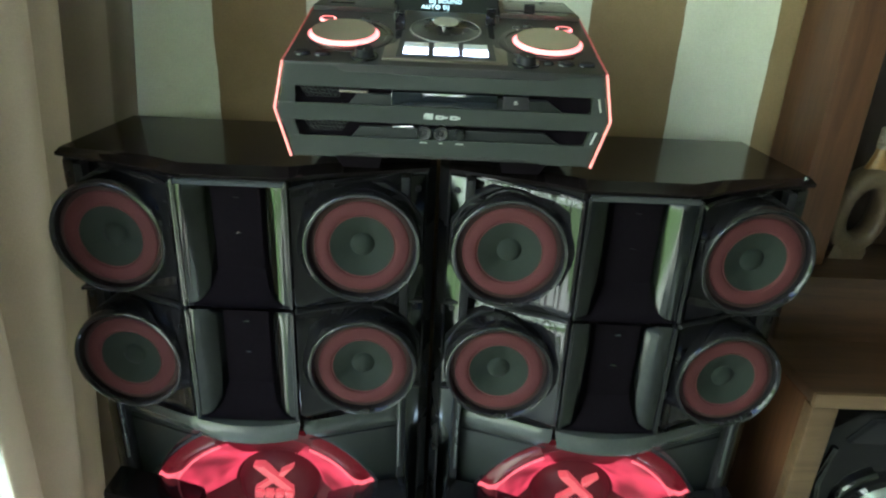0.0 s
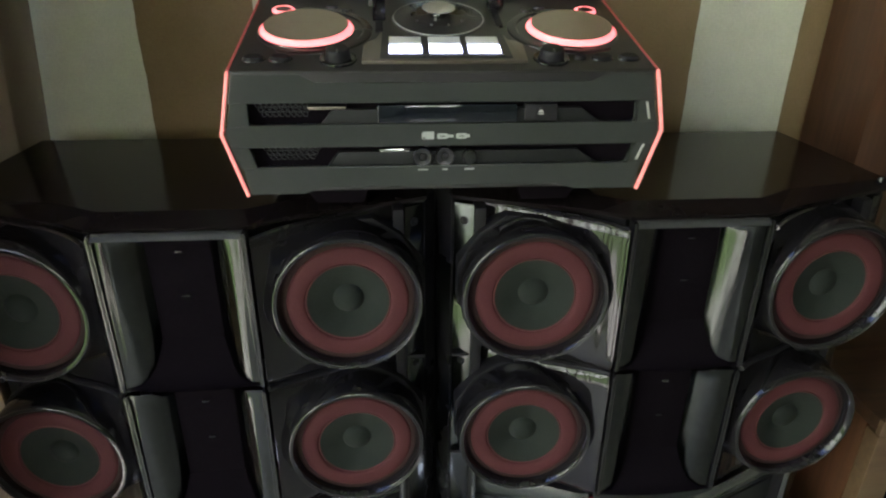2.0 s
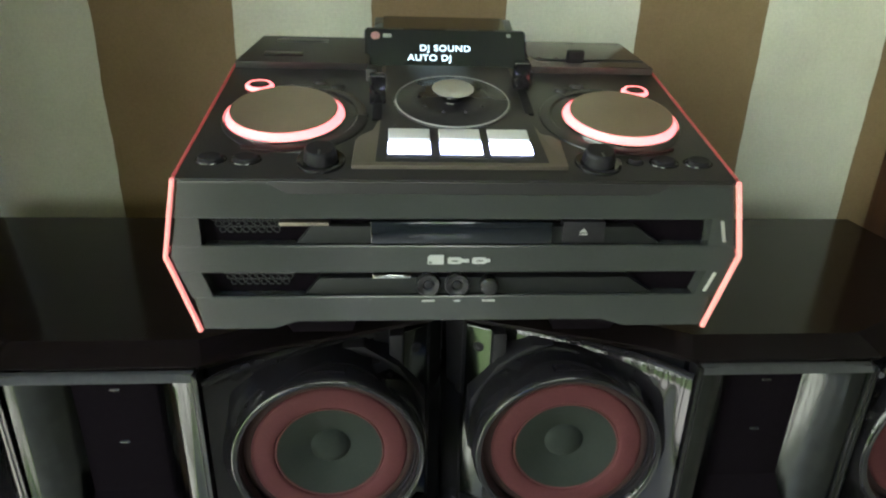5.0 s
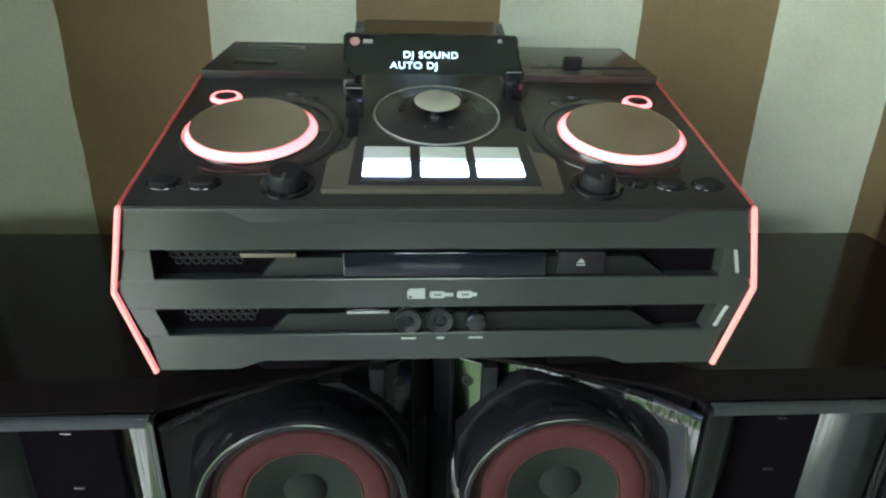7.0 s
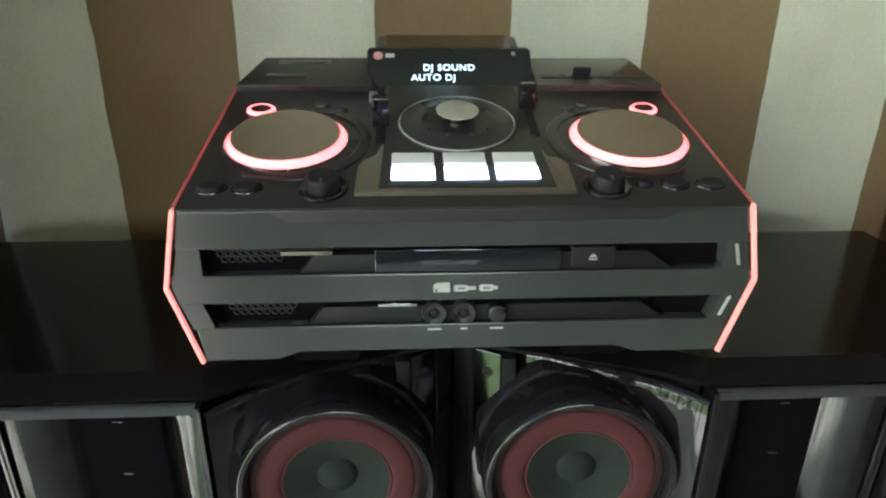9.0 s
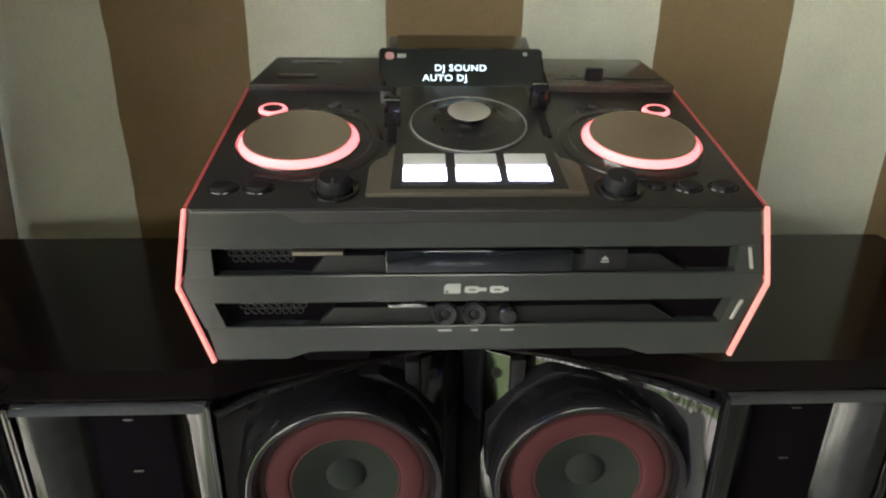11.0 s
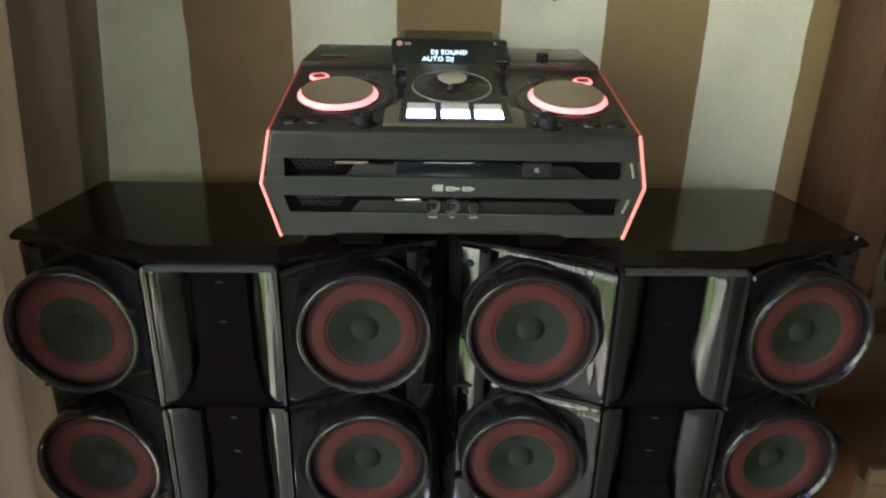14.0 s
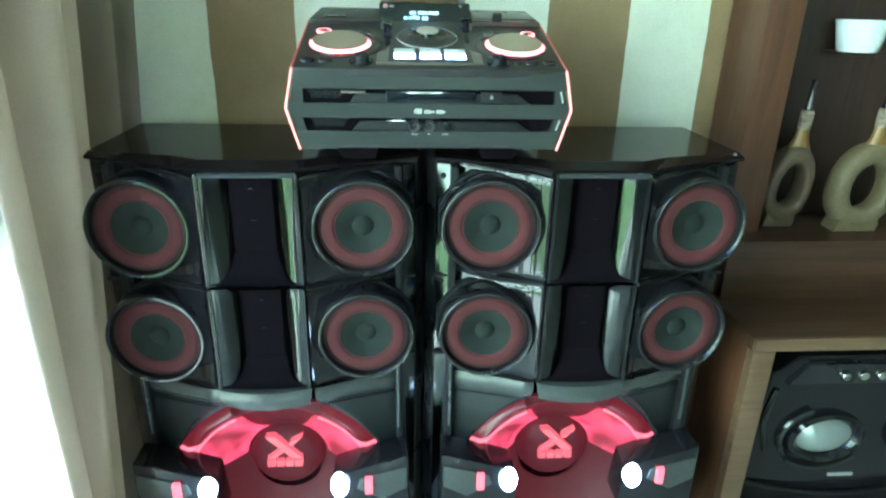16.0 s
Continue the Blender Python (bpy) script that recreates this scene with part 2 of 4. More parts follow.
M_VASENECK = material("amber_varnish", (0.24, 0.13, 0.035), 0.35, scale=45, vary=0.2)
M_WRAP = material("pale_cord", (0.25, 0.19, 0.14), 0.8, scale=160, vary=0.25, bump=0.4)
M_WHITE = material("white_ceramic", (0.75, 0.77, 0.8), 0.3, scale=30, vary=0.04)
M_SILVER = material("silver_dome", (0.42, 0.45, 0.43), 0.3, metal=0.6, scale=60, vary=0.08)
M_GLASSD = material("dark_bottle", (0.02, 0.014, 0.016), 0.1, scale=30, vary=0.1, coat=0.4)
# opaque amber base paints in the reflection of the tan wall
M_LIDREF = material("amber_reflection_lid", (0.06, 0.04, 0.02), 0.12, scale=30, vary=0.1, coat=0.5)


# ---- mesh helpers ----
def part(name, bm, mat, parent=None, label="", angle=35.0, at=None):
    """Link a bmesh as one mesh object under a thing or a part; the bmesh is in the thing's own coordinates."""
    me = bpy.data.meshes.new(name)
    bmesh.ops.recalc_face_normals(bm, faces=bm.faces)
    bm.to_mesh(me)
    bm.free()
    me.materials.append(mat)
    me.shade_smooth()
    me.set_sharp_from_angle(angle=radians(angle))
    ob = new(name, me)
    if parent:
        ob.parent = parent
    if at is not None:
        ob.matrix_basis = at
    if label:
        ob["label"] = label
    return ob


def thing(name, x, y, z, label, category, group=""):
    e = new(name)
    e.empty_display_size = 0.05
    e.location = (x, y, z)
    return tagged(e, label, category, group)


def box(bm, x0, x1, y0, y1, z0, z1, bevel=0.0, segs=2):
    tmp = bmesh.new()
    bmesh.ops.create_cube(tmp, size=1.0)
    for v in tmp.verts:
        v.co = ((x0 + x1) / 2 + v.co.x * (x1 - x0), (y0 + y1) / 2 + v.co.y * (y1 - y0), (z0 + z1) / 2 + v.co.z * (z1 - z0))
    if bevel:
        bmesh.ops.bevel(tmp, geom=tmp.edges[:], offset=bevel, segments=segs, profile=0.6, affect="EDGES")
    join(bm, tmp)
    return bm


def join(bm, tmp, m=None):
    me = bpy.data.meshes.new("joined")
    if m is not None:
        tmp.transform(m)
    tmp.to_mesh(me)
    tmp.free()
    bm.from_mesh(me)
    bpy.data.meshes.remove(me)
    return bm


def prism(bm, poly, d0, d1, plane="xz", bevel=0.0):
    """A polygon drawn in a plane and given thickness from d0 to d1 along the third axis."""
    tmp = bmesh.new()

    def put(a, c, d):
        return {"xz": (a, d, c), "xy": (a, c, d), "yz": (d, a, c)}[plane]
    low = [tmp.verts.new(put(a, c, d0)) for a, c in poly]
    high = [tmp.verts.new(put(a, c, d1)) for a, c in poly]
    n = len(poly)
    tmp.faces.new(low)
    tmp.faces.new(high)
    for i in range(n):
        tmp.faces.new((low[i], low[(i + 1) % n], high[(i + 1) % n], high[i]))
    bmesh.ops.recalc_face_normals(tmp, faces=tmp.faces)
    if bevel:
        bmesh.ops.bevel(tmp, geom=tmp.edges[:], offset=bevel, segments=2, profile=0.6, affect="EDGES")
    join(bm, tmp)
    return bm


def lathe(bm, profile, segs=48, m=None, sx=1.0, sy=1.0):
    """Turn (radius, height) pairs round the z axis."""
    tmp = bmesh.new()
    rings = []
    for r, h in profile:
        if r < 1e-6:
            rings.append([tmp.verts.new((0, 0, h))])
        else:
            rings.append([tmp.verts.new((sx * r * math.cos(2 * math.pi * i / segs), sy * r * math.sin(2 * math.pi * i / segs), h)) for i in range(segs)])
    for a, c in zip(rings, rings[1:]):
        for i in range(segs):
            j = (i + 1) % segs
            if len(a) == 1 and len(c) > 1:
                tmp.faces.new((a[0], c[i], c[j]))
            elif len(c) == 1 and len(a) > 1:
                tmp.faces.new((a[i], a[j], c[0]))
            elif len(a) > 1:
                tmp.faces.new((a[i], a[j], c[j], c[i]))
    join(bm, tmp, m)
    return bm


def surface(bm, f, nu, nv, m=None):
    """A sheet of nu x nv quads through f(u, v)."""
    tmp = bmesh.new()
    vs = [[tmp.verts.new(f(i / nu, j / nv)) for j in range(nv + 1)] for i in range(nu + 1)]
    for i in range(nu):
        for j in range(nv):
            tmp.faces.new((vs[i][j], vs[i + 1][j], vs[i + 1][j + 1], vs[i][j + 1]))
    join(bm, tmp, m)
    return bm


def bar(bm, pts, w, h, up=(0, -1, 0)):
    """A rectangular bar along a polyline, w across and h along up."""
    tmp = bmesh.new()
    up = Vector(up).normalized()
    rings = []
    P = [Vector(p) for p in pts]
    for i, p in enumerate(P):
        d = (P[min(i + 1, len(P) - 1)] - P[max(i - 1, 0)]).normalized()
        s = d.cross(up).normalized()
        rings.append([tmp.verts.new(p + s * a * w / 2 + up * c * h / 2) for a, c in ((-1, -1), (1, -1), (1, 1), (-1, 1))])
    for a, c in zip(rings, rings[1:]):
        for i in range(4):
            tmp.faces.new((a[i], a[(i + 1) % 4], c[(i + 1) % 4], c[i]))
    tmp.faces.new(rings[0])
    tmp.faces.new(rings[-1])
    join(bm, tmp)
    return bm


def tube(bm, pts, r, segs=8):
    tmp = bmesh.new()
    P = [Vector(p) for p in pts]
    rings = []
    for i, p in enumerate(P):
        d = (P[min(i + 1, len(P) - 1)] - P[max(i - 1, 0)]).normalized()
        s = d.cross(Vector((0, 0.3, 1))).normalized()
        t = d.cross(s)
        rings.append([tmp.verts.new(p + r * (math.cos(2 * math.pi * k / segs) * s + math.sin(2 * math.pi * k / segs) * t)) for k in range(segs)])
    for a, c in zip(rings, rings[1:]):
        for i in range(segs):
            tmp.faces.new((a[i], a[(i + 1) % segs], c[(i + 1) % segs], c[i]))
    tmp.faces.new(rings[0])
    tmp.faces.new(rings[-1])
    join(bm, tmp)
    return bm


def fresh():
    return bmesh.new()


def lettering(name, words, size, mat, parent, m, label="", spacing=1.0):
    cu = bpy.data.curves.new(name, "FONT")
    cu.body, cu.size, cu.extrude, cu.align_x, cu.space_character = words, size, 0.0002, "CENTER", spacing
    cu.offset = size * 0.012
    tmp = new("lettering_curve", cu)
    bpy.context.view_layer.update()
    me = bpy.data.meshes.new_from_object(tmp.evaluated_get(bpy.context.evaluated_depsgraph_get()))
    bpy.data.objects.remove(tmp)
    me.materials.clear()
    me.materials.append(mat)
    ob = new(name, me)
    ob.parent = parent
    ob.matrix_basis = m
    if label:
        ob["label"] = label
    return ob


# ---- the room ----
def setting(name, bm, mat, label, category):
    return tagged(part(name, bm, mat), label, category, kind="structure")


WALL_Y, LEFT_X, RIGHT_X, REAR_Y, ROOM_H = 1.25, -0.72, 3.4, -4.2, 2.5
setting("floor", box(fresh(), LEFT_X, RIGHT_X, REAR_Y, WALL_Y, -0.1, 0.0), M_FLOOR, "glossy pale brown tiled floor of the dim room", "floor")
setting("ceiling", box(fresh(), LEFT_X - 0.15, RIGHT_X + 0.15, REAR_Y - 0.15, WALL_Y + 0.15, ROOM_H, ROOM_H + 0.12), M_CEIL, "plain off-white painted ceiling", "ceiling")
setting("wall_north", box(fresh(), LEFT_X - 0.15, RIGHT_X + 0.15, WALL_Y, WALL_Y + 0.15, -0.1, ROOM_H), M_PAPER, "wall papered in wide cream and tan vertical stripes", "wall")
# rear wall, never in view; its opening is added to let in frontal fill light
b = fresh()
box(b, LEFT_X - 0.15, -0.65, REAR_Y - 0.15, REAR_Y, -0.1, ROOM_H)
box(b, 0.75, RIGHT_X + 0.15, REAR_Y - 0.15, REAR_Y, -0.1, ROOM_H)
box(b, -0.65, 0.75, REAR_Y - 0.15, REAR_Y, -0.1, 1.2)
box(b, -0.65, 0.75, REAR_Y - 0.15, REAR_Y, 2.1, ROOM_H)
setting("wall_south", b, M_WALL, "plain pale plastered wall with an added opening for fill light", "wall")
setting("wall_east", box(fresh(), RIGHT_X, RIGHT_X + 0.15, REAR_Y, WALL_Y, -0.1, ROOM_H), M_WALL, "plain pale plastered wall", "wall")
WIN0, WIN1, WINZ = -0.85, 1.0, 2.05
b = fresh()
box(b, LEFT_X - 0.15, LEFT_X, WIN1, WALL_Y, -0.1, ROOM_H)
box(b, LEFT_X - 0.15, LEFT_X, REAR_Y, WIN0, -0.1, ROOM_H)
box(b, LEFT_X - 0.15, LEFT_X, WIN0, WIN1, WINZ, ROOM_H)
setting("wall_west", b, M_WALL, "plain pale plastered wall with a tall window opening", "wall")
b = fresh()
for k in range(9):
    y = WIN0 + 0.02 + (WIN1 - WIN0 - 0.04) * k / 8
    if k < 8:
        box(b, LEFT_X - 0.09, LEFT_X - 0.055, y - 0.014, y + 0.014, 0.0, WINZ, bevel=0.003)
box(b, LEFT_X - 0.095, LEFT_X - 0.05, WIN0, WIN1, WINZ - 0.05, WINZ, bevel=0.003)
box(b, LEFT_X - 0.095, LEFT_X - 0.05, WIN0, WIN1, 0.72, 0.755, bevel=0.003)
setting("window_1", b, M_WOODDARK, "dark wooden window frame with upright bars", "window")
b = fresh()
box(b, -60, 60, -60, 60, -0.26, -0.11)
setting("ground", b, M_LAWN, "green lawn outside the window", "ground")
setting("pavement", box(fresh(), -1.3, LEFT_X - 0.151, -6, 6, -0.1095, -0.05), M_PATIO, "pale concrete terrace outside the window", "pavement")
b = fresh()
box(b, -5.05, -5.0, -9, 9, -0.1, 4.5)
# second glowing sheet, unseen, added to light the room through the rear opening
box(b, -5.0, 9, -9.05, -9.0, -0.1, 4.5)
setting("backdrop", b, garden(), "glowing sheets of hazy greenery, one added behind the room for fill light", "backdrop")


# ---- loudspeakers ----
SPK_Y, SPK_HW, SPK_TOP, SPK_BACK = 0.86, 0.265, 0.885, 0.272
BAFFLE_SLOPE, HORN_Y, BASS_Z = 0.5, -0.048, 0.205


def front_y(x):
    """Depth of the baffle, in the loudspeaker's own coordinates, at x across."""
    a = abs(x)
    if a < 0.095:
        return -0.030
    return -0.030 + (a - 0.095) * BAFFLE_SLOPE


def woofer(parent, x, z):
    m = Matrix.Translation((x, -0.0225, z)) @ Matrix.Rotation(x * 0.3, 4, "Z") @ Matrix.Rotation(radians(90), 4, "X") @ Matrix.Diagonal((0.975, 0.975, 1, 1))
    w = part("woofer", lathe(fresh(), [(0.0872, -0.058), (0.0872, 0.002), (0.0862, 0.0125), (0.0842, 0.0186), (0.0815, 0.0212), (0.0790, 0.0210), (0.0770, 0.0186), (0.0756, 0.0140), (0.0750, 0.0090)], 72), M_PIANO, parent, "gloss black round woofer housing", at=m)
    part("rim", lathe(fresh(), [(0.0836, 0.0196), (0.0833, 0.0208), (0.0824, 0.0212), (0.0819, 0.0209)], 72), M_CHROMED, w, "thin bright rim")
    part("gasket", lathe(fresh(), [(0.0752, 0.0090), (0.0735, 0.0100), (0.0705, 0.0104), (0.0688, 0.0098)], 64), M_REDDIM, w, "dull grey-red gasket")
    part("surround", lathe(fresh(), [(0.0690, 0.0098)] + [(0.0588 + 0.0100 * math.cos(a), 0.0098 + 0.0030 * math.sin(a) ** 0.8) for a in [math.pi * (0.02 + 0.96 * k / 14) for k in range(15)]] + [(0.0482, 0.0094)], 64), M_RED, w, "dull red rubber surround")
    part("inner_ring", lathe(fresh(), [(0.0484, 0.0096), (0.0478, 0.0103), (0.0468, 0.0103), (0.0462, 0.0096)], 56), M_REDMID, w, "narrow darker ring round the cone")
    part("cone", lathe(fresh(), [(0.0470, 0.0100), (0.041, 0.0080), (0.029, 0.0034), (0.0178, -0.0008)], 48), M_CONE, w, "dark grey woven cone")
    part("dust_cap", lathe(fresh(), [(0.0181, -0.0010), (0.0158, 0.0016), (0.011, 0.0040), (0.005, 0.0052), (0, 0.0055)], 32), M_CONE, w)
    return w


def horn(parent, z0, z1):
    """A flared tweeter horn in a bright-edged frame."""
    hw, y = 0.078, HORN_Y
    h = part("horn", surface(fresh(), lambda u, v: horn_point(2 * u - 1, v, z0, z1), 96, 22), M_HORN, parent, "dark mirror-finish flared tweeter horn", angle=60)
    for s in (-1, 1):
        poly = [(s * hw, z0), (s * hw, z1), (s * (hw - 0.0045), z1), (s * (hw - 0.0045), z0)]
        part("frame_side", prism(fresh(), poly, y - 0.003, y + 0.03, bevel=0.0012), M_PIANO, h, "gloss black frame")
    if z1 > 0.8:
        b = fresh()
        surface(b, lambda u, v: ((2 * u - 1) * (hw - 0.004), y + 0.004 - 0.0075 * v ** 0.7, z1 + 0.001 - 0.0065 * v ** 1.5), 20, 8)
        part("frame_top", b, M_EDGE, h, "satin grey upper edge")
    for s in (-1, 1):
        part("edge_trim", bar(fresh(), [(s * (hw - 0.001), y - 0.0032, z0 + 0.003), (s * (hw - 0.001), y - 0.0032, z1 - 0.002)], 0.0022, 0.0016), M_CHROMED, h, "bright thin edge trim")
        part("edge_trim", bar(fresh(), [(s * (hw - 0.0045), y - 0.0028, z0 + 0.012), (s * (hw - 0.0045), y - 0.0028, z1 - 0.008)], 0.0012, 0.0012), M_CHROMED, h, "bright thin edge trim")
    b = fresh()
    surface(b, lambda u, v: ((2 * u - 1) * 0.0735, y - 0.004 + 0.012 * (2 * u - 1) ** 2 + 0.012 * v, z0 + 0.001 + 0.004 * v), 16, 2)
    part("lower_lip", b, M_CHROMED, h, "thin bright lip")
    # thin black plate over the horn's middle, painted as the throat's shade
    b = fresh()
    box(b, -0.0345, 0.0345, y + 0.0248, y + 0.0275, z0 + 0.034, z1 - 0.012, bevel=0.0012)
    part("throat", b, M_SHADE, h, "matte black plate for the throat's shade")
    for k in (0.16, 0.44):
        zz = z0 + (z1 - z0) * (1 - k)
        part("throat_mark", box(fresh(), -0.003, 0.005, y + 0.0228, y + 0.025, zz, zz + 0.001), M_LIP, h)
    part("throat_floor", surface(fresh(), lambda u, v: ((2 * u - 1) * 0.0735, y - 0.0025 - 0.006 * (1 - (2 * u - 1) ** 2) * (1 - v) + 0.0275 * v, z0 + 0.003 + 0.050 * v ** 2.0), 24, 16), M_SHADE, h, "floor of the horn, blackened for the throat's shade")


def horn_point(u, v, z0, z1):
    """Walls that curve out from a flat throat and lie nearly flat at the mouth."""
    a = abs(u)
    hw = 0.0738
    k = min(1.0, max(0.0, (a - 0.44) / 0.56))
    d = 0.027 * (1 - k) ** 2.5 * (0.3 + 0.7 * min(1.0, (1 - v) / 0.05))
    if a > 0.45:
        d += 0.00022 * math.sin(27 * u + 3 * v) + 0.00009 * math.sin(61 * u + 2.0 - 4 * v)
    return (u * hw, HORN_Y + d, z0 + (z1 - z0) * v)


def baffle(u):
    """Depth of the side panels: a rounded column beside the horn, then a flat slope to the outer edge."""
    x = 0.0815 + 0.1505 * u
    return front_y(x) - 0.016 * math.exp(-max(0.0, x - 0.0815) / 0.012) - 0.0004 * math.cos(30 * u)


def loudspeaker(label):
    t = thing("loudspeaker", 0, SPK_Y, 0, label, "loudspeaker", "pair of tower loudspeakers")
    hw = SPK_HW
    # carcass behind the baffle
    b = fresh()
    prism(b, [(-hw - 0.012, SPK_BACK), (hw + 0.012, SPK_BACK), (hw + 0.012, 0.06), (hw, 0.04), (hw, 0.038), (0.238, 0.048), (0.0985, -0.016), (0.0805, -0.03), (0.080, 0.06), (-0.080, 0.06), (-0.0805, -0.03), (-0.0985, -0.016), (-0.238, 0.048), (-hw, 0.038), (-hw, 0.04), (-hw - 0.012, 0.06)], 0.448, 0.874, "xy")
    prism(b, [(-hw - 0.012, SPK_BACK), (hw + 0.012, SPK_BACK), (hw + 0.012, 0.06), (hw, 0.04), (0.226, 0.046), (0.224, 0.125), (-0.224, 0.125), (-0.226, 0.046), (-hw, 0.04), (-hw - 0.012, 0.06)], 0.03, 0.448, "xy")
    part("cabinet_body", b, M_SATIN, t, "satin black cabinet")
    b = fresh()
    box(b, -hw + 0.02, hw - 0.02, 0.03, SPK_BACK - 0.02, 0.0, 0.032, bevel=0.004)
    part("plinth", b, M_MATTE, t)
    # lid that slopes down over the horn
    b = fresh()
    up = [(-hw, SPK_BACK), (hw, SPK_BACK), (hw, 0.036), (0.125, 0.006), (0.074, -0.022), (-0.074, -0.022), (-0.125, 0.006), (-hw, 0.036)]
    dn = [(-hw - 0.001, SPK_BACK + 0.001, 0.874), (hw + 0.001, SPK_BACK + 0.001, 0.874), (hw + 0.001, 0.022, 0.875), (0.112, -0.028, 0.8725), (0.082, -0.043, 0.8705), (-0.082, -0.043, 0.8705), (-0.112, -0.028, 0.8725), (-hw - 0.001, 0.022, 0.875)]
    tv = [b.verts.new((x, y, SPK_TOP)) for x, y in up]
    mv = [b.verts.new((x, y - (0.003 if z < 0.874 else 0.0015), z + 0.005)) for x, y, z in dn]
    lv = [b.verts.new(p) for p in dn]
    b.faces.new(tv)
    for A, B in ((tv, mv), (mv, lv)):
        for i in range(8):
            b.faces.new((A[i], A[(i + 1) % 8], B[(i + 1) % 8], B[i]))
    b.faces.new(lv)
    part("lid", b, M_TOPGLOSS, t, "gloss black top that mirrors the wall", angle=3)
    # trim line under the lid
    for s in (-1, 1):
        part("top_trim", tube(fresh(), [(s * (0.081 + 0.152 * k / 12), baffle(k / 12) - 0.004, 0.8605 + 0.009 * (k / 12) ** 0.7) for k in range(13)], 0.0034), M_PIANO, t)
    # side baffles: two panels one above the other on each side, with a groove between
    for s in (-1, 1):
        for z0, z1, dip0 in ((0.679, 0.862, 0.0), (0.482, 0.671, -0.012)):
            b = fresh()

            def sheet(u, v, s=s, z0=z0, z1=z1, dip0=dip0):
                zl = z0 + dip0 * u - (0.008 * math.sin(math.pi * u) if z1 > 0.8 else 0.0)
                zh = z1 + (0.006 * u if z1 > 0.8 else -0.008 * math.sin(math.pi * u))
                z = zl + (zh - zl) * v
                e = min(1.0, min(v, 1 - v) / 0.05) ** 0.5
                return (s * (0.0815 + 0.1505 * u), baffle(u) - 0.004 * e, z)
            surface(b, sheet, 48, 24)
            part("baffle_panel", b, M_PIANO, t, "gloss black curved baffle panel", angle=50)
        # black bead that runs along the joint between the two panels
        part("joint_bead", tube(fresh(), [(s * (0.0815 + 0.1505 * k / 14), baffle(k / 14) - 0.0015, 0.675 - 0.008 * math.sin(math.pi * k / 14)) for k in range(15)], 0.0034), M_MATTE, t, "black bead along the joint")
        # flat edge strip with screws
        strip = part("edge_strip", prism(fresh(), [(s * 0.2405, 0.0175), (s * 0.2625, 0.0295), (s * 0.2625, 0.038), (s * 0.2405, 0.038)], 0.05, 0.868, "xy", bevel=0.0015), M_HORN, t, "dark mirror-finish edge strip")
        for z in (0.848, 0.655, 0.535):
            m = Matrix.Translation((s * 0.2515, 0.0236, z)) @ Matrix.Rotation(s * radians(28.6), 4, "Z") @ Matrix.Rotation(radians(90), 4, "X")
            sc = part("screw", lathe(fresh(), [(0.0052, -0.001), (0.0052, 0.0008), (0.0045, 0.0014), (0.0022, 0.0014), (0.0018, 0.0002), (0, 0.0002)], 16), M_MATTE, strip, "small dark screw", at=m)
        for z in (0.6665, 0.5085):
            part("strip_band", box(fresh(), s * 0.2515 - 0.012, s * 0.2515 + 0.012, 0.0185, 0.03, z - 0.0025, z + 0.0025, bevel=0.001), M_MATTE, strip)
        # dark upright channel between strip and baffle
        b = fresh()
        box(b, s * 0.2335 - 0.0065, s * 0.2335 + 0.0065, 0.014, 0.045, 0.06, 0.866, bevel=0.003)
        part("upright_rib", b, M_MATTE, t)
        for z in (0.776, 0.578):
            # angular backing plate behind each woofer
            b = fresh()
            m = Matrix.Translation((s * 0.178, 0.010, z))
            tmp = fresh()
            r = 0.089
            prism(tmp, [(r * cx, r * cz) for cx, cz in ((-1.02, 0.2), (-0.85, 0.55), (-0.45, 0.93), (0.3, 0.95), (0.65, 0.72), (0.92, 0.3), (0.92, -0.3), (0.6, -0.72), (0.25, -0.94), (-0.3, -0.94), (-0.75, -0.65), (-1.0, -0.2))], -0.006, 0.03, bevel=0.0015)
            if s > 0:
                tmp.transform(Matrix.Diagonal((-1, 1, 1, 1)))
                bmesh.ops.reverse_faces(tmp, faces=tmp.faces)
            tmp.transform(Matrix.Diagonal((-1, 1, 1, 1)))
            join(b, tmp, m)
            part("backing_plate", b, M_MATTE, t, "angular matte black backing plate")
            woofer(t, s * 0.1755, z)
    horn(t, 0.680, 0.869)
    horn(t, 0.484, 0.674)
    # lip under the lower horn
    b = fresh()

    def lip(u, v):
        x = (2 * u - 1) * (0.081 - 0.006 * (1 - v))
        return (x, -0.049 - 0.012 * (1 - (2 * u - 1) ** 2) - 0.003 * math.sin(math.pi * v), 0.449 + 0.033 * v - 0.003 * (1 - (2 * u - 1) ** 2))
    surface(b, lip, 20, 4)
    surface(b, lambda u, v: ((2 * u - 1) * 0.081, -0.049 - 0.012 * (1 - (2 * u - 1) ** 2) * (1 - v) + 0.02 * v, 0.482 - 0.003 * (1 - (2 * u - 1) ** 2) * (1 - v) + 0.005 * v), 20, 4)
    part("horn_lip", b, M_LIP, t, "satin grey curved lip")
    # lower panels, cut away round the bass driver, under a grey band
    for s in (-1, 1):
        b = fresh()

        def low(u, v, s=s):
            x = 0.084 + 0.148 * u
            z1 = 0.4475 - 0.018 * u
            z0 = min(z1 - 0.004, BASS_Z + math.sqrt(max(0.0, 0.218 ** 2 - x * x)) + 0.85 * max(0.0, 0.018 - front_y(x)))
            return (s * x, front_y(x) - 0.003 + 0.004 * (1 - v), z0 + (z1 - z0) * v)
        surface(b, low, 24, 12)
        panel = part("lower_panel", b, M_LOWER, t, "satin dark grey lower panel", angle=50)
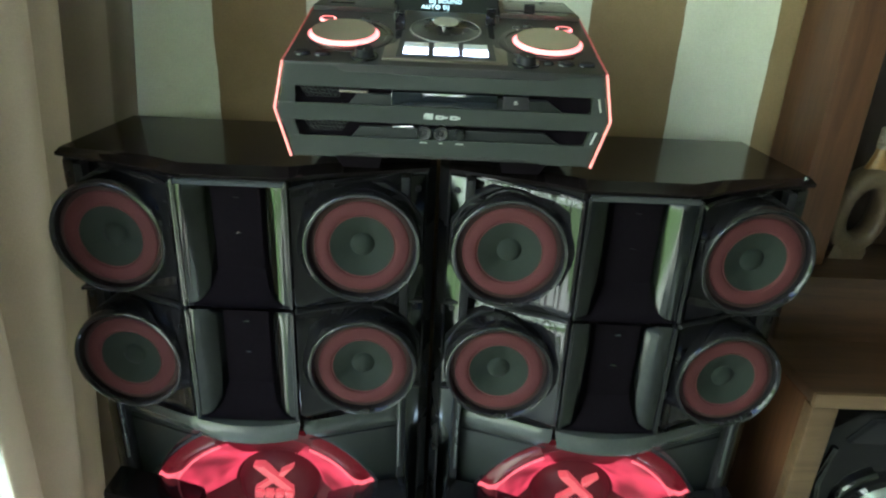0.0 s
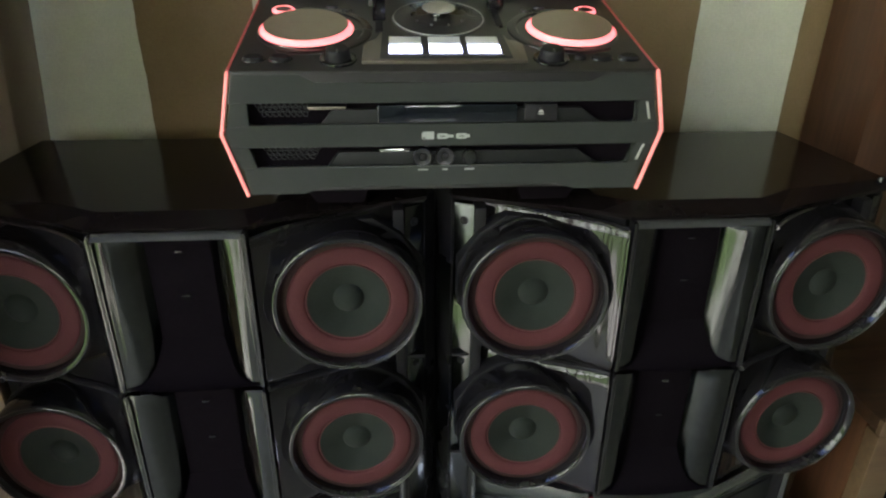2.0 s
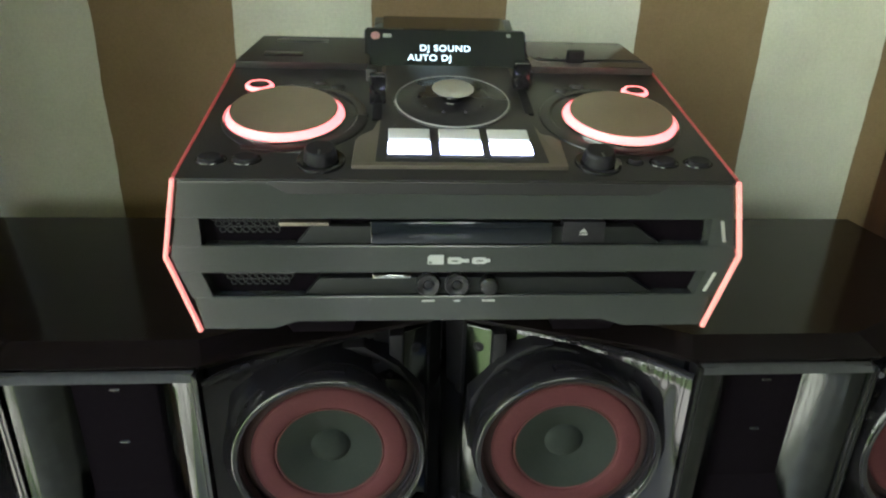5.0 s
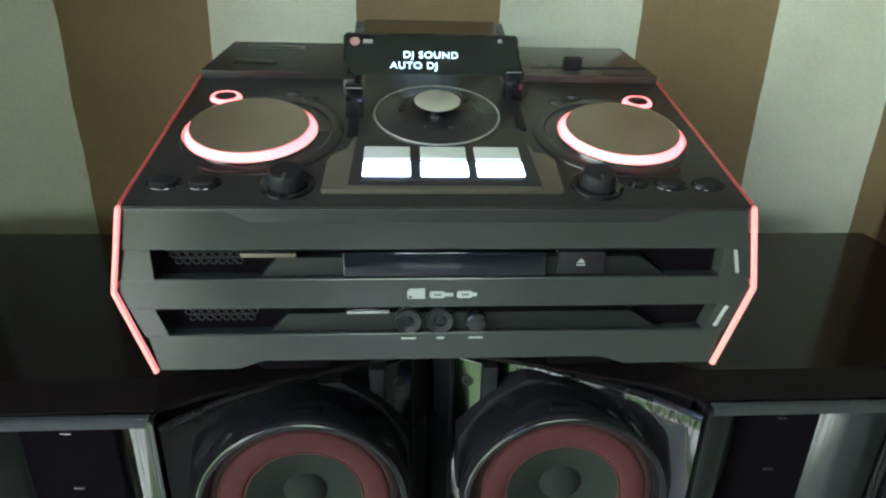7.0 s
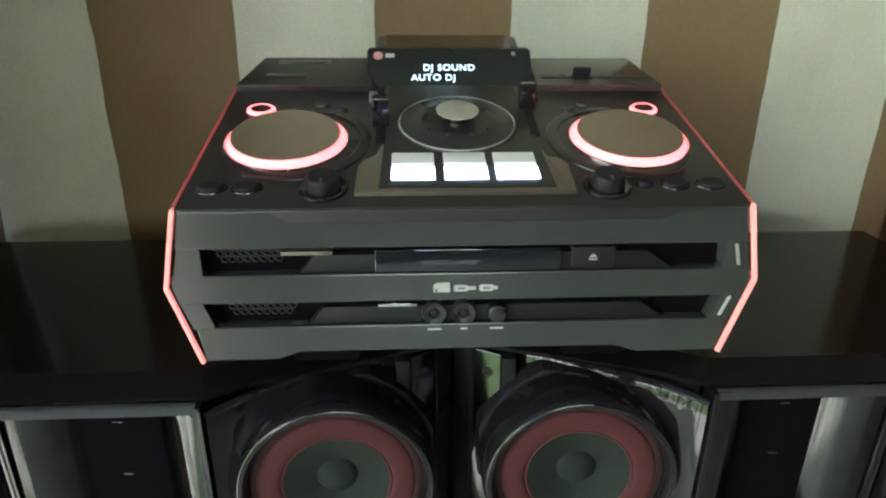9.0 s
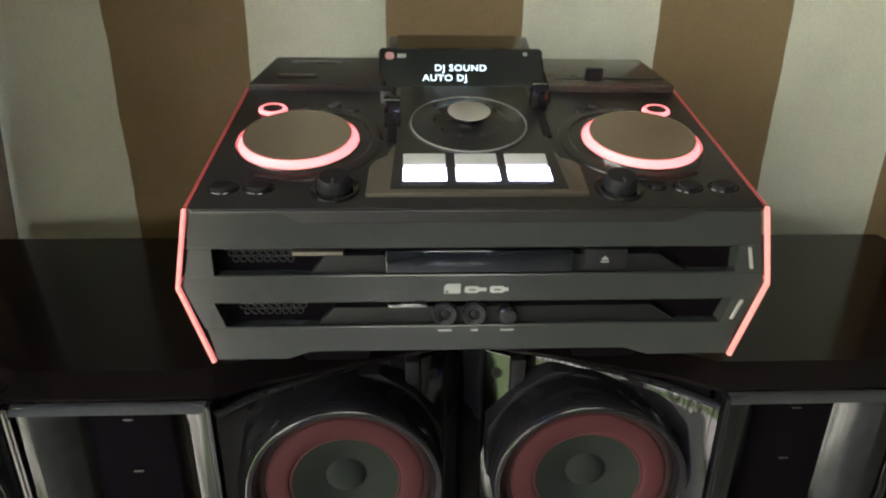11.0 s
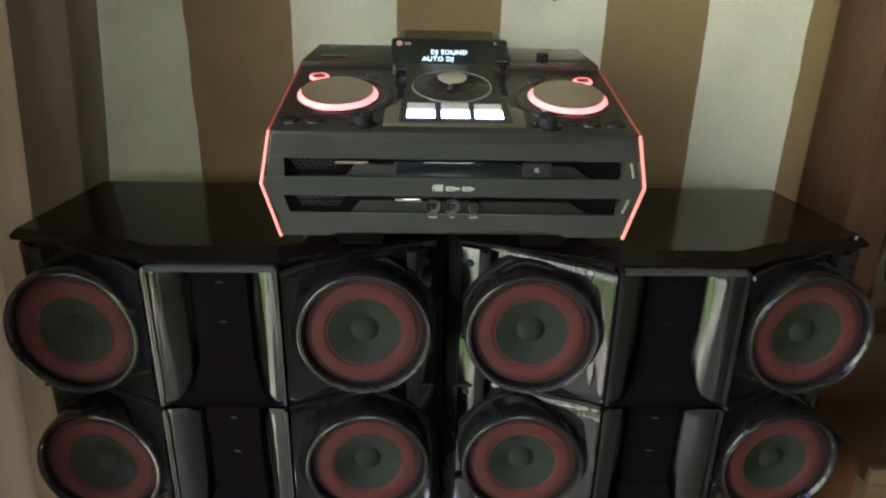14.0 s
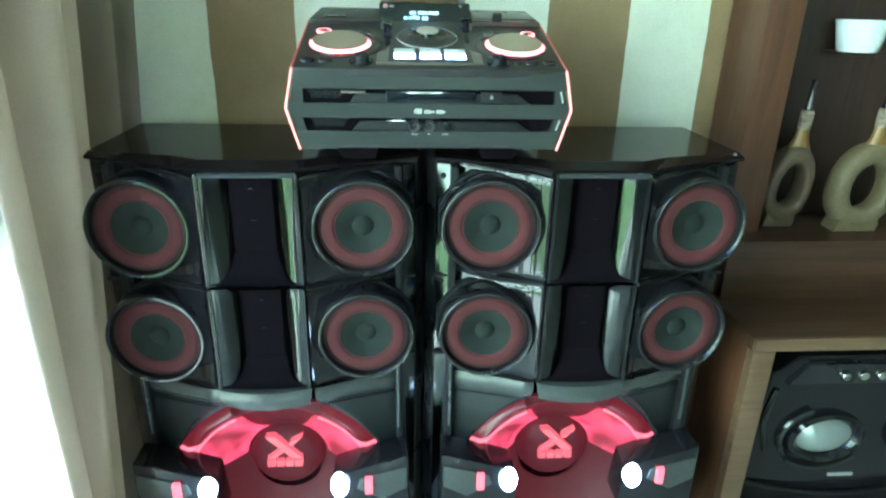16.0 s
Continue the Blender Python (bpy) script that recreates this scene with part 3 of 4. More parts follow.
        b = fresh()

        def reveal(u, v, s=s):
            x, y, z = low(u, 0.0)
            return (x, y + (0.024 - y) * v, z + (BASS_Z + math.sqrt(max(0.0, 0.2165 ** 2 - x * x)) - z) * v)
        surface(b, reveal, 24, 4)
        part("panel_reveal", b, M_SATIN, panel, "black edge that slopes in to the driver", angle=50)
        b = fresh()
        surface(b, lambda u, v, s=s: (s * (0.083 + 0.146 * u), front_y(0.083 + 0.146 * u) - 0.006 - 0.003 * math.sin(math.pi * v), 0.4485 - 0.018 * u + (0.027 + 0.006 * u) * v), 14, 6)
        part("shoulder_band", b, M_LIP, t, "grey band over the lower panel")
        part("band_line", tube(fresh(), [(s * (0.09 + 0.135 * k / 6), front_y(0.09 + 0.135 * k / 6) - 0.006, 0.4385 - 0.0175 * k / 6) for k in range(7)], 0.0014, 6), M_MATTE, t)
        part("bright_rod", tube(fresh(), [(s * 0.2315, 0.012, 0.505), (s * 0.2315, 0.010, 0.35)], 0.0024), M_GREYST, t, "thin bright upright rod")
        # arm that reaches in from the side over the bass driver
        b = fresh()
        prism(b, [(s * 0.250, 0.332), (s * 0.2, 0.318), (s * 0.15, 0.303), (s * 0.108, 0.288), (s * 0.100, 0.20), (s * 0.14, 0.13), (s * 0.250, 0.12)], -0.054, 0.012, bevel=0.006)
        arm = part("side_arm", b, M_PIANO, t, "gloss black arm over the bass driver")
        b = fresh()
        prism(b, [(s * 0.246, 0.308), (s * 0.2, 0.296), (s * 0.158, 0.284), (s * 0.152, 0.262), (s * 0.2, 0.235), (s * 0.246, 0.26)], -0.058, -0.052, bevel=0.002)
        part("arm_face", b, M_LIP, arm, "grey face plate")
        b = fresh()
        lathe(b, [(0.0, 0.012), (0.009, 0.011), (0.0145, 0.006), (0.0165, 0.0), (0.0165, -0.01)], 24, Matrix.Translation((s * 0.121, -0.061, 0.272)) @ Matrix.Rotation(radians(90), 4, "X"), sy=1.45)
        part("white_lamp", b, M_LED, arm, "lit white lamp")
        b = fresh()
        box(b, s * 0.175 - 0.007, s * 0.175 + 0.007, -0.066, -0.056, 0.255, 0.291, bevel=0.002)
        part("red_side_light", b, M_GLOWARC, arm, "lit red bar light")
    # hood between the lip and the bass driver
    b = fresh()
    surface(b, lambda u, v: ((2 * u - 1) * (0.084 + 0.012 * v), -0.040 + 0.075 * v, 0.4475 - 0.055 * v ** 1.4), 16, 8)
    part("hood", b, M_DOME, t, "dark red translucent hood under the lip")
    # bass driver, sunk behind the baffle
    d = part("bass_driver", lathe(fresh(), [(0.224, 0.012), (0.2175, 0.012), (0.2165, 0.0), (0.2165, -0.03)], 72, Matrix.Translation((0, 0.026, BASS_Z)) @ Matrix.Rotation(radians(90), 4, "X")), M_SATIN, t, "large bass driver glowing red")
    cone = [(0.2165, 0.030), (0.183, 0.024), (0.172, 0.034), (0.13, 0.066), (0.10, 0.088), (0.07, 0.094)]
    b = fresh()
    lathe(b, [(r, -y) for r, y in cone], 72, Matrix.Translation((0, 0.004, BASS_Z)) @ Matrix.Rotation(radians(90), 4, "X"))
    part("bass_cone", b, M_DOME, d, "dark red translucent cone")
    b = fresh()
    lathe(b, [(0.076, 0.0), (0.070, 0.014), (0.055, 0.025), (0.03, 0.0315), (0, 0.033)], 48, Matrix.Translation((0, 0.096, BASS_Z + 0.028)) @ Matrix.Rotation(radians(90), 4, "X"))
    dome = part("dome", b, M_DOME, d, "dark red translucent dome")
    for s in (-1, 1):
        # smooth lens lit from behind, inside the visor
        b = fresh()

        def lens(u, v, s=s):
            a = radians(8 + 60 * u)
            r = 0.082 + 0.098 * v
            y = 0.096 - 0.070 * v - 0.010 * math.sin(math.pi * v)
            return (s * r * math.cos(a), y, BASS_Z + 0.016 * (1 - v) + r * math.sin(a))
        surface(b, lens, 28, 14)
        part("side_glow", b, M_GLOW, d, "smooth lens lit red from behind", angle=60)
        # visor round the edge, ribbed towards its outer end
        b = fresh()

        def visor(u, v, s=s):
            a = radians(26 + 40 * u)
            r = 0.1835 + 0.0315 * v
            rib = 0.0013 * math.cos(2 * math.pi * 13 * v) * max(0.0, 1 - u * 1.8)
            return (s * r * math.cos(a), 0.020 - 0.012 * math.sin(math.pi * v) + rib, BASS_Z + r * math.sin(a))
        surface(b, visor, 24, 78)
        vis = part("visor", b, M_VISOR, d, "dim red translucent visor", angle=60)
        pts = [(s * 0.1825 * math.cos(radians(a)), 0.0175, BASS_Z + 0.1825 * math.sin(radians(a))) for a in range(20, 67, 3)]
        part("light_line", tube(fresh(), pts, 0.0022, 6), M_GLOWARC, vis, "bright red line of light")
        b = fresh()

        def tip(u, v, s=s):
            a = radians(25 + (13 - 7 * v) * u)
            r = 0.1845 + 0.0305 * v
            return (s * r * math.cos(a), 0.018 - 0.012 * math.sin(math.pi * v) + 0.0013 * math.cos(2 * math.pi * 13 * v), BASS_Z + r * math.sin(a))
        surface(b, tip, 8, 78)
        part("lit_tip", b, M_GLOWARC, vis, "ribbed outer end lit bright red", angle=60)
    # cross-shaped emblem over a row of unreadable characters
    b = fresh()
    ez = BASS_Z + 0.066
    prism(b, [(-0.036, ez + 0.026), (-0.018, ez + 0.028), (0.036, ez - 0.026), (0.014, ez - 0.026)], 0.054, 0.072, bevel=0.001)
    prism(b, [(0.012, ez + 0.012), (0.038, ez + 0.026), (0.018, ez + 0.004), (0.010, ez + 0.004)], 0.0545, 0.072, bevel=0.001)
    prism(b, [(-0.006, ez - 0.002), (-0.036, ez - 0.026), (-0.020, ez - 0.026), (0.002, ez - 0.009)], 0.0545, 0.072, bevel=0.001)
    em = part("emblem", b, M_EMBLEM, dome, "red cross-shaped emblem")
    for k in range(4):
        part("caption_bar", box(fresh(), -0.036 + 0.0185 * k, -0.0205 + 0.0185 * k, 0.053, 0.066, ez - 0.046, ez - 0.031, bevel=0.001), M_EMBLEM, dome)
    return t


left_speaker = loudspeaker("gloss black tower loudspeaker with four red-ringed woofers, beside the curtain")
left_speaker.location = (-0.2755, SPK_Y, 0)
right_speaker = copy_thing(left_speaker, Matrix.Translation((0.2855, SPK_Y, 0)))
part("corner_peg", lathe(fresh(), [(0.0045, 0.0), (0.0045, 0.018), (0.0035, 0.021), (0, 0.0215)], 16), M_PIANO, right_speaker, "small gloss corner peg", at=Matrix.Translation((0.254, 0.03, 0.868)))
right_speaker["label"] = "gloss black tower loudspeaker with four red-ringed woofers, beside the wooden cabinet"


# ---- stereo unit on the loudspeakers ----
UX, UY, UZ = 0.007, 0.813, 0.885
DECK_Z, SLOPE = 0.142, 0.3
TH = math.atan(SLOPE)
DECK = Matrix.Translation((0, 0, DECK_Z)) @ Matrix.Rotation(TH, 4, "X")


def half_width(z):
    """Half width of the front, from the chevron outline; z above the loudspeakers."""
    if z < 0.084:
        return 0.198 + (z - 0.022) / 0.062 * 0.018
    return 0.216 - (z - 0.084) / 0.058 * 0.0125


def face_bar(bm, z0, z1, y0, y1, inset=0.004):
    zs = [z0] + ([0.084] if z0 < 0.084 < z1 else []) + [z1]
    right = [((half_width(z) - inset), z) for z in zs]
    left = [(-(half_width(z) - inset), z) for z in reversed(zs)]
    prism(bm, right + left, y0, y1, bevel=0.0012)


def on_deck(x, v, h=0.0):
    return DECK @ Matrix.Translation((x, v, h))


unit = thing("stereo_unit", UX, UY, UZ, "black party stereo with two lit red jog wheels on the loudspeakers", "stereo")
# body: chevron section, top rising to the back
b = fresh()
secs = []
for y, shrink in ((0.0142, 0.004), (0.19, 0.008), (0.245, 0.022)):
    top = DECK_Z + SLOPE * y - 0.002
    secs.append([b.verts.new(p) for p in ((-(0.198 - shrink), y, 0.022), (-(0.216 - shrink), y, 0.084), (-(0.2035 - shrink), y, top), (0.2035 - shrink, y, top), (0.216 - shrink, y, 0.084), (0.198 - shrink, y, 0.022))])
for A, B in zip(secs, secs[1:]):
    for i in range(6):
        b.faces.new((A[i], A[(i + 1) % 6], B[(i + 1) % 6], B[i]))
b.faces.new(secs[0])
b.faces.new(secs[-1])
part("body", b, M_DECK, unit, "black plastic body")
# front face: three bars with two long slots
for z0, z1 in ((0.113, 0.1405), (0.0705, 0.0925)):
    b = fresh()
    face_bar(b, z0, z1, 0.0, 0.012)
    part("front_bar", b, M_FACE, unit, "dark grey satin front bar", angle=12)
b = fresh()
prism(b, [(-0.195, 0.0235), (-0.1415, 0.0235), (-0.124, 0.0295), (0.112, 0.0295), (0.132, 0.0235), (0.195, 0.0235), (0.1985, 0.051), (-0.1985, 0.051)], 0.0, 0.012, bevel=0.0012)
part("front_bar", b, M_FACE, unit, "dark grey satin front bar", angle=12)
for s in (-1, 1):
    b = fresh()
    prism(b, [(s * 0.1885, 0.0915), (s * 0.2095, 0.0915), (s * 0.2035, 0.114), (s * 0.1885, 0.114)], 0.0003, 0.012)
    part("front_cheek", b, M_FACE, unit, angle=12)
    b = fresh()
    prism(b, [(s * 0.1845, 0.05), (s * 0.2, 0.05), (s * 0.2075, 0.0715), (s * 0.1915, 0.0715)], 0.0003, 0.012)
    part("front_cheek", b, M_FACE, unit, angle=12)
b = fresh()
prism(b, [(-0.198, 0.142), (0.198, 0.142), (0.199, 0.1398), (0.152, 0.1398), (0.138, 0.1325), (-0.124, 0.1325), (-0.138, 0.1398), (-0.199, 0.1398)], -0.0022, 0.012, bevel=0.001)
part("top_trim", b, M_DECK, unit, "black trim under the deck")
for z0, z1, off in ((0.0925, 0.113, 0.0), (0.051, 0.0705, 0.004)):
    # thin near-black sheet stands in for the shade inside the slot
    slot = part("slot", box(fresh(), -0.192, 0.192, 0.0125, 0.0141, z0 - 0.001, z1 + 0.001), M_SHADE, unit, "black sheet for the shade in the slot")
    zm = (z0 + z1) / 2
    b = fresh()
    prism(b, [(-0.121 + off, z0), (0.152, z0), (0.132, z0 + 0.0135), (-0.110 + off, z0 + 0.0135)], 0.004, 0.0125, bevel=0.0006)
    part("slot_ramp", b, M_LEDGE, slot, "slanting ledge darkened for the slot's shade")
    b = fresh()
    for row in range(3):
        for col in range(10 - row):
            x = -0.181 + off + col * 0.0056 + row * 0.0028
            z = z1 - 0.0032 - row * 0.0046
            lathe(b, [(0.0027, 0.0), (0.0027, 0.001), (0.0021, 0.001), (0.0021, 0.0)], 6, Matrix.Translation((x, 0.0125, z)) @ Matrix.Rotation(radians(90), 4, "X"))
    part("grille", b, M_EDGE, slot, "perforated grey grille")
    b = fresh()
    box(b, -0.133 if off == 0 else -0.066, -0.097 if off == 0 else -0.037, 0.0025, 0.0125, zm + 0.0038, zm + 0.0066, bevel=0.0008)
    part("bright_sliver", b, M_PLATE if off == 0 else M_CHROME, slot, "thin metal strip")
    b = fresh()
    top, bot = (half_width(z1) - 0.0125, half_width(z0) - 0.0125)
    prism(b, [(top - 0.0022, z1 - 0.001), (top, z1 - 0.001), (bot, z0 + 0.003), (bot - 0.0022, z0 + 0.003)], -0.001, 0.008)
    part("end_mark", b, M_KNOB, slot, "small pale end mark")
b = fresh()
box(b, -0.067, 0.068, 0.0005, 0.012, 0.0935, 0.1105, bevel=0.0012)
tray = part("disc_tray", b, M_SCREEN, unit, "gloss black disc tray door")
b = fresh()
box(b, 0.076, 0.108, 0.0015, 0.012, 0.0945, 0.1105, bevel=0.0014)
ej = part("eject_button", b, M_MATTE, unit, "black eject button")
b = fresh()
prism(b, [(0.0885, 0.1025), (0.0945, 0.1025), (0.0915, 0.1055)], 0.0009, 0.003)
prism(b, [(0.0885, 0.1005), (0.0945, 0.1005), (0.0945, 0.1014), (0.0885, 0.1014)], 0.0009, 0.003)
part("eject_mark", b, M_PRINT, ej, "white triangle mark")
# sockets printed and fitted at the middle
for x0, x1, kind in ((-0.025, -0.013, 0), (-0.010, 0.006, 1), (0.0085, 0.022, 1)):
    b = fresh()
    if kind:
        xm = x0 + 0.0105
        prism(b, [(x0, 0.0788), (x0 + 0.0012, 0.0778), (xm - 0.001, 0.0778), (xm, 0.0788), (xm, 0.0820), (xm - 0.001, 0.0830), (x0 + 0.0012, 0.0830), (x0, 0.0820)], -0.0008, 0.002)
        prism(b, [(xm, 0.0791), (x1, 0.0791), (x1, 0.0817), (xm, 0.0817)], -0.0008, 0.002)
    else:
        prism(b, [(x0, 0.0775), (x1, 0.0775), (x1, 0.085), (x0 + 0.002, 0.085), (x0, 0.083)], -0.0008, 0.002)
    ic = part("port_mark", b, M_PRINT, unit, "pale printed port mark")
    b = fresh()
    if kind:
        box(b, x0 + 0.003, x0 + 0.008, -0.0011, 0.0, 0.0799, 0.0808)
    else:
        box(b, x0 + 0.001, x0 + 0.003, -0.0011, 0.0, 0.0782, 0.0798)
    part("mark_centre", b, M_LIP, ic)
for i, x in enumerate((-0.024, -0.002, 0.0225)):
    m = Matrix.Translation((x, 0.006, 0.0595)) @ Matrix.Rotation(radians(90), 4, "X")
    if i < 2:
        k = part("socket", lathe(fresh(), [(0.0095, 0.0), (0.0095, 0.005), (0.0085, 0.0065), (0.0045, 0.0055), (0.0028, 0.003), (0, 0.002)], 28), M_SATIN, unit, "round dark grey jack socket", at=m)
        part("jack_hole", lathe(fresh(), [(0.0032, 0.0046), (0.0026, 0.005), (0, 0.005)], 18), M_MATTE, k)
    else:
        k = part("level_knob", lathe(fresh(), [(0.0075, 0.0), (0.0072, 0.009), (0.006, 0.0105), (0, 0.0108)], 24), M_CHROMED, unit, "small metal level knob", at=m)
    b = fresh()
    box(b, x - (0.005 if i != 1 else 0.0025), x + (0.005 if i != 1 else 0.0025), -0.0007, 0.001, 0.0462, 0.0475)
    part("socket_caption", b, M_PRINT, unit)
# feet; the front pair is coloured darker for the shade under the unit
for s in (-1, 1):
    b = fresh()
    prism(b, [(s * 0.135, 0.0), (s * 0.085, 0.0), (s * 0.078, 0.022), (s * 0.15, 0.022)], 0.035, 0.08, bevel=0.002)
    part("foot", b, M_SHADE, unit, "black rubber foot, darkened for the shade under the unit")
    b = fresh()
    prism(b, [(s * 0.135, 0.0), (s * 0.085, 0.0), (s * 0.085, 0.022), (s * 0.14, 0.022)], 0.17, 0.21, bevel=0.002)
    part("foot", b, M_MATTE, unit)
# light strips down the front corners and back along the deck edges
for s in (-1, 1):
    b = fresh()
    bar(b, [(s * 0.1965, -0.0005, 0.0225), (s * 0.2148, -0.0005, 0.084), (s * 0.2025, -0.0005, 0.1425)], 0.0025, 0.0036)
    st = part("light_strip", b, M_STRIP, unit, "lit red corner strip")
    b = fresh()
    bar(b, [(s * 0.2025, 0.003, 0.1425), (s * 0.1975, 0.19, 0.1985), (s * 0.184, 0.245, 0.215)], 0.0022, 0.003, up=(0, -0.3, 1))
    part("edge_light", b, M_STRIPDIM, st, "dim red edge light")
    b = fresh()
    bar(b, [(s * 0.2165, 0.003, 0.084), (s * 0.21, 0.19, 0.084), (s * 0.198, 0.245, 0.084)], 0.002, 0.002, up=(0, 0, 1))
    part("side_light", b, M_STRIPDIM, st)
# deck plate
b = fresh()
prism(b, [(-0.2015, 0.0), (0.2015, 0.0), (0.197, 0.197), (-0.197, 0.197)], -0.003, 0.0008, "xy", bevel=0.0008)
part("deck", b, M_DECK, unit, "black control deck", at=DECK)
# jog wheels
for s in (-1, 1):
    m = on_deck(s * 0.138, 0.0925)
    j = part("jog_wheel", lathe(fresh(), [(0.0585, 0.0008), (0.0580, 0.0018), (0.0560, 0.0024), (0.0500, 0.0024), (0.0485, 0.0012), (0.0300, 0.0012)], 64, Matrix.Translation((-s * 0.0085, 0.001, 0))), M_SATIN, unit, "jog wheel lit red round its edge", at=m)
    part("light_ring", lathe(fresh(), [(0.0478, 0.0020), (0.0462, 0.0028), (0.0438, 0.0052), (0.0422, 0.0080)], 64, sy=0.95), M_JOG, j, "lit red sloping ring")
    part("outer_rim", lathe(fresh(), [(0.0488, 0.0010), (0.0487, 0.0030), (0.0480, 0.0034), (0.0474, 0.0024)], 64, sy=0.95), M_CHROME, j, "thin bright rim")
    part("platter", lathe(fresh(), [(0.0420, 0.0074), (0.0427, 0.0078), (0.0427, 0.0084), (0.0416, 0.0089), (0.0411, 0.0085), (0.0, 0.0083)], 64, sy=0.95), M_DISC, j, "brushed bronze-grey platter")
    b = fresh()
    tube(b, [(0.058 * math.cos(radians(a)), 0.058 * math.sin(radians(a)), 0.0032) for a in range(245, 300, 6)], 0.0016, 6)
    part("arc_mark", b, M_REDDIM, j, "dim red arc")
    m = on_deck(s * 0.1675, 0.1475)
    c = part("cue_button", lathe(fresh(), [(0.0125, 0.0), (0.0122, 0.0022), (0.0108, 0.0036), (0.0088, 0.0032)], 32, sy=0.8), M_JOG, unit, "small button ringed in red light", at=m)
    part("button_cap", lathe(fresh(), [(0.009, 0.001), (0.0082, 0.0036), (0, 0.0042)], 28, sy=0.8), M_SATIN, c)
    # rotary knob
    m = on_deck(s * 0.103, 0.024)
    k = part("rotary_knob", lathe(fresh(), [(0.0124, 0.002), (0.0116, 0.009), (0.0112, 0.0112), (0.0100, 0.0124), (0, 0.0126)], 40), M_MATTE, unit, "black rotary knob", at=m)
    part("knob_collar", lathe(fresh(), [(0.0178, 0.0006), (0.0174, 0.0028), (0.0158, 0.0036), (0.0124, 0.003)], 40), M_PIANO, k)
    part("pointer", box(fresh(), -0.0008, 0.0008, -0.0096, -0.004, 0.0118, 0.0130, bevel=0.0003), M_GREYST, k)
    for x, v in ((0.116, 0.1575), (0.1, 0.148)):
        part("small_button", lathe(fresh(), [(0.0068, 0.0008), (0.0062, 0.0026), (0.005, 0.0034), (0, 0.0036)], 24, sy=0.7), M_SATIN, unit, "small round black button", at=on_deck(s * x, v))
for x, r in ((-0.182, 0.0095), (-0.157, 0.0095), (0.132, 0.0055), (0.1545, 0.0095), (0.181, 0.0095)):
    k = part("oval_button", lathe(fresh(), [(r, 0.0008), (r * 0.93, 0.0034), (r * 0.8, 0.0042), (0, 0.0038)], 28, sy=0.66), M_MATTE, unit, "oval black button", at=on_deck(x, 0.0255))
    part("button_ring", lathe(fresh(), [(r * 1.22, 0.0008), (r * 1.16, 0.0016), (r * 1.04, 0.0012)], 28, sy=0.7), M_PIANO, k)
# middle plate with pads
b = fresh()
out = [(-0.0805, 0.014), (0.0785, 0.014), (0.0795, 0.052), (0.074, 0.06), (0.066, 0.063), (0.06, 0.085), (0.06, 0.19), (-0.062, 0.19), (-0.062, 0.085), (-0.067, 0.066), (-0.076, 0.058), (-0.0795, 0.05)]
prism(b, out, -0.001, 0.0042, "xy", bevel=0.0014)
plate = part("centre_plate", b, M_PLATE, unit, "brown-grey metal centre plate", at=DECK)
b = fresh()
prism(b, [(-0.0635, 0.0185), (0.0645, 0.0185), (0.062, 0.08), (0.056, 0.19), (-0.058, 0.19), (-0.061, 0.08)], 0.003, 0.0048, "xy", bevel=0.0005)
part("plate_inlay", b, M_DECK, plate, "dark inlay")
b = fresh()
box(b, -0.056, 0.058, 0.0226, 0.0232, 0.0045, 0.0051)
part("inlay_line", b, M_GREYST, plate)
for row, (v0, v1) in enumerate(((0.0285, 0.0455), (0.0490, 0.0652))):
    for x0, x1 in ((-0.0545, -0.0225), (-0.0155, 0.0165), (0.0225, 0.0545)):
        b = fresh()
        box(b, x0, x1, v0, v1, 0.003, 0.0064, bevel=0.001, segs=3)
        part("pad", b, M_PADON if row == 0 else M_PADOFF, plate, "lit white pad" if row == 0 else "white rubber pad")
# big dial
m = on_deck(-0.001, 0.1160)
dial = part("dial", lathe(fresh(), [(0.05, 0.0042), (0.0495, 0.0056), (0.046, 0.0064), (0.036, 0.007), (0.034, 0.008), (0.028, 0.009), (0.012, 0.009)], 64), M_SATIN, unit, "black dial base ringed in white", at=m)
part("white_ring", lathe(fresh(), [(0.0488, 0.0056), (0.0484, 0.0066), (0.0476, 0.0067), (0.0472, 0.0062)], 64), M_PRINT, dial, "thin white ring")
knob = part("dial_knob", lathe(fresh(), [(0.0088, 0.008), (0.0088, 0.0115), (0.0105, 0.0135), (0.0160, 0.0156), (0.0174, 0.0164)], 40), M_CHROME, dial, "bright metal dial knob")
part("knob_cap", lathe(fresh(), [(0.0174, 0.0163), (0.0175, 0.0169), (0.0166, 0.0174), (0, 0.0172)], 40), M_KNOB, knob, "pale brushed metal cap")
b = fresh()
for k in range(10):
    a = 2 * math.pi * k / 10
    lathe(b, [(0.0016, 0.0085), (0.0014, 0.0102), (0, 0.0104)], 10, Matrix.Translation((0.029 * math.cos(a), 0.029 * math.sin(a), 0)))
part("dial_stud", b, M_SATIN, dial)
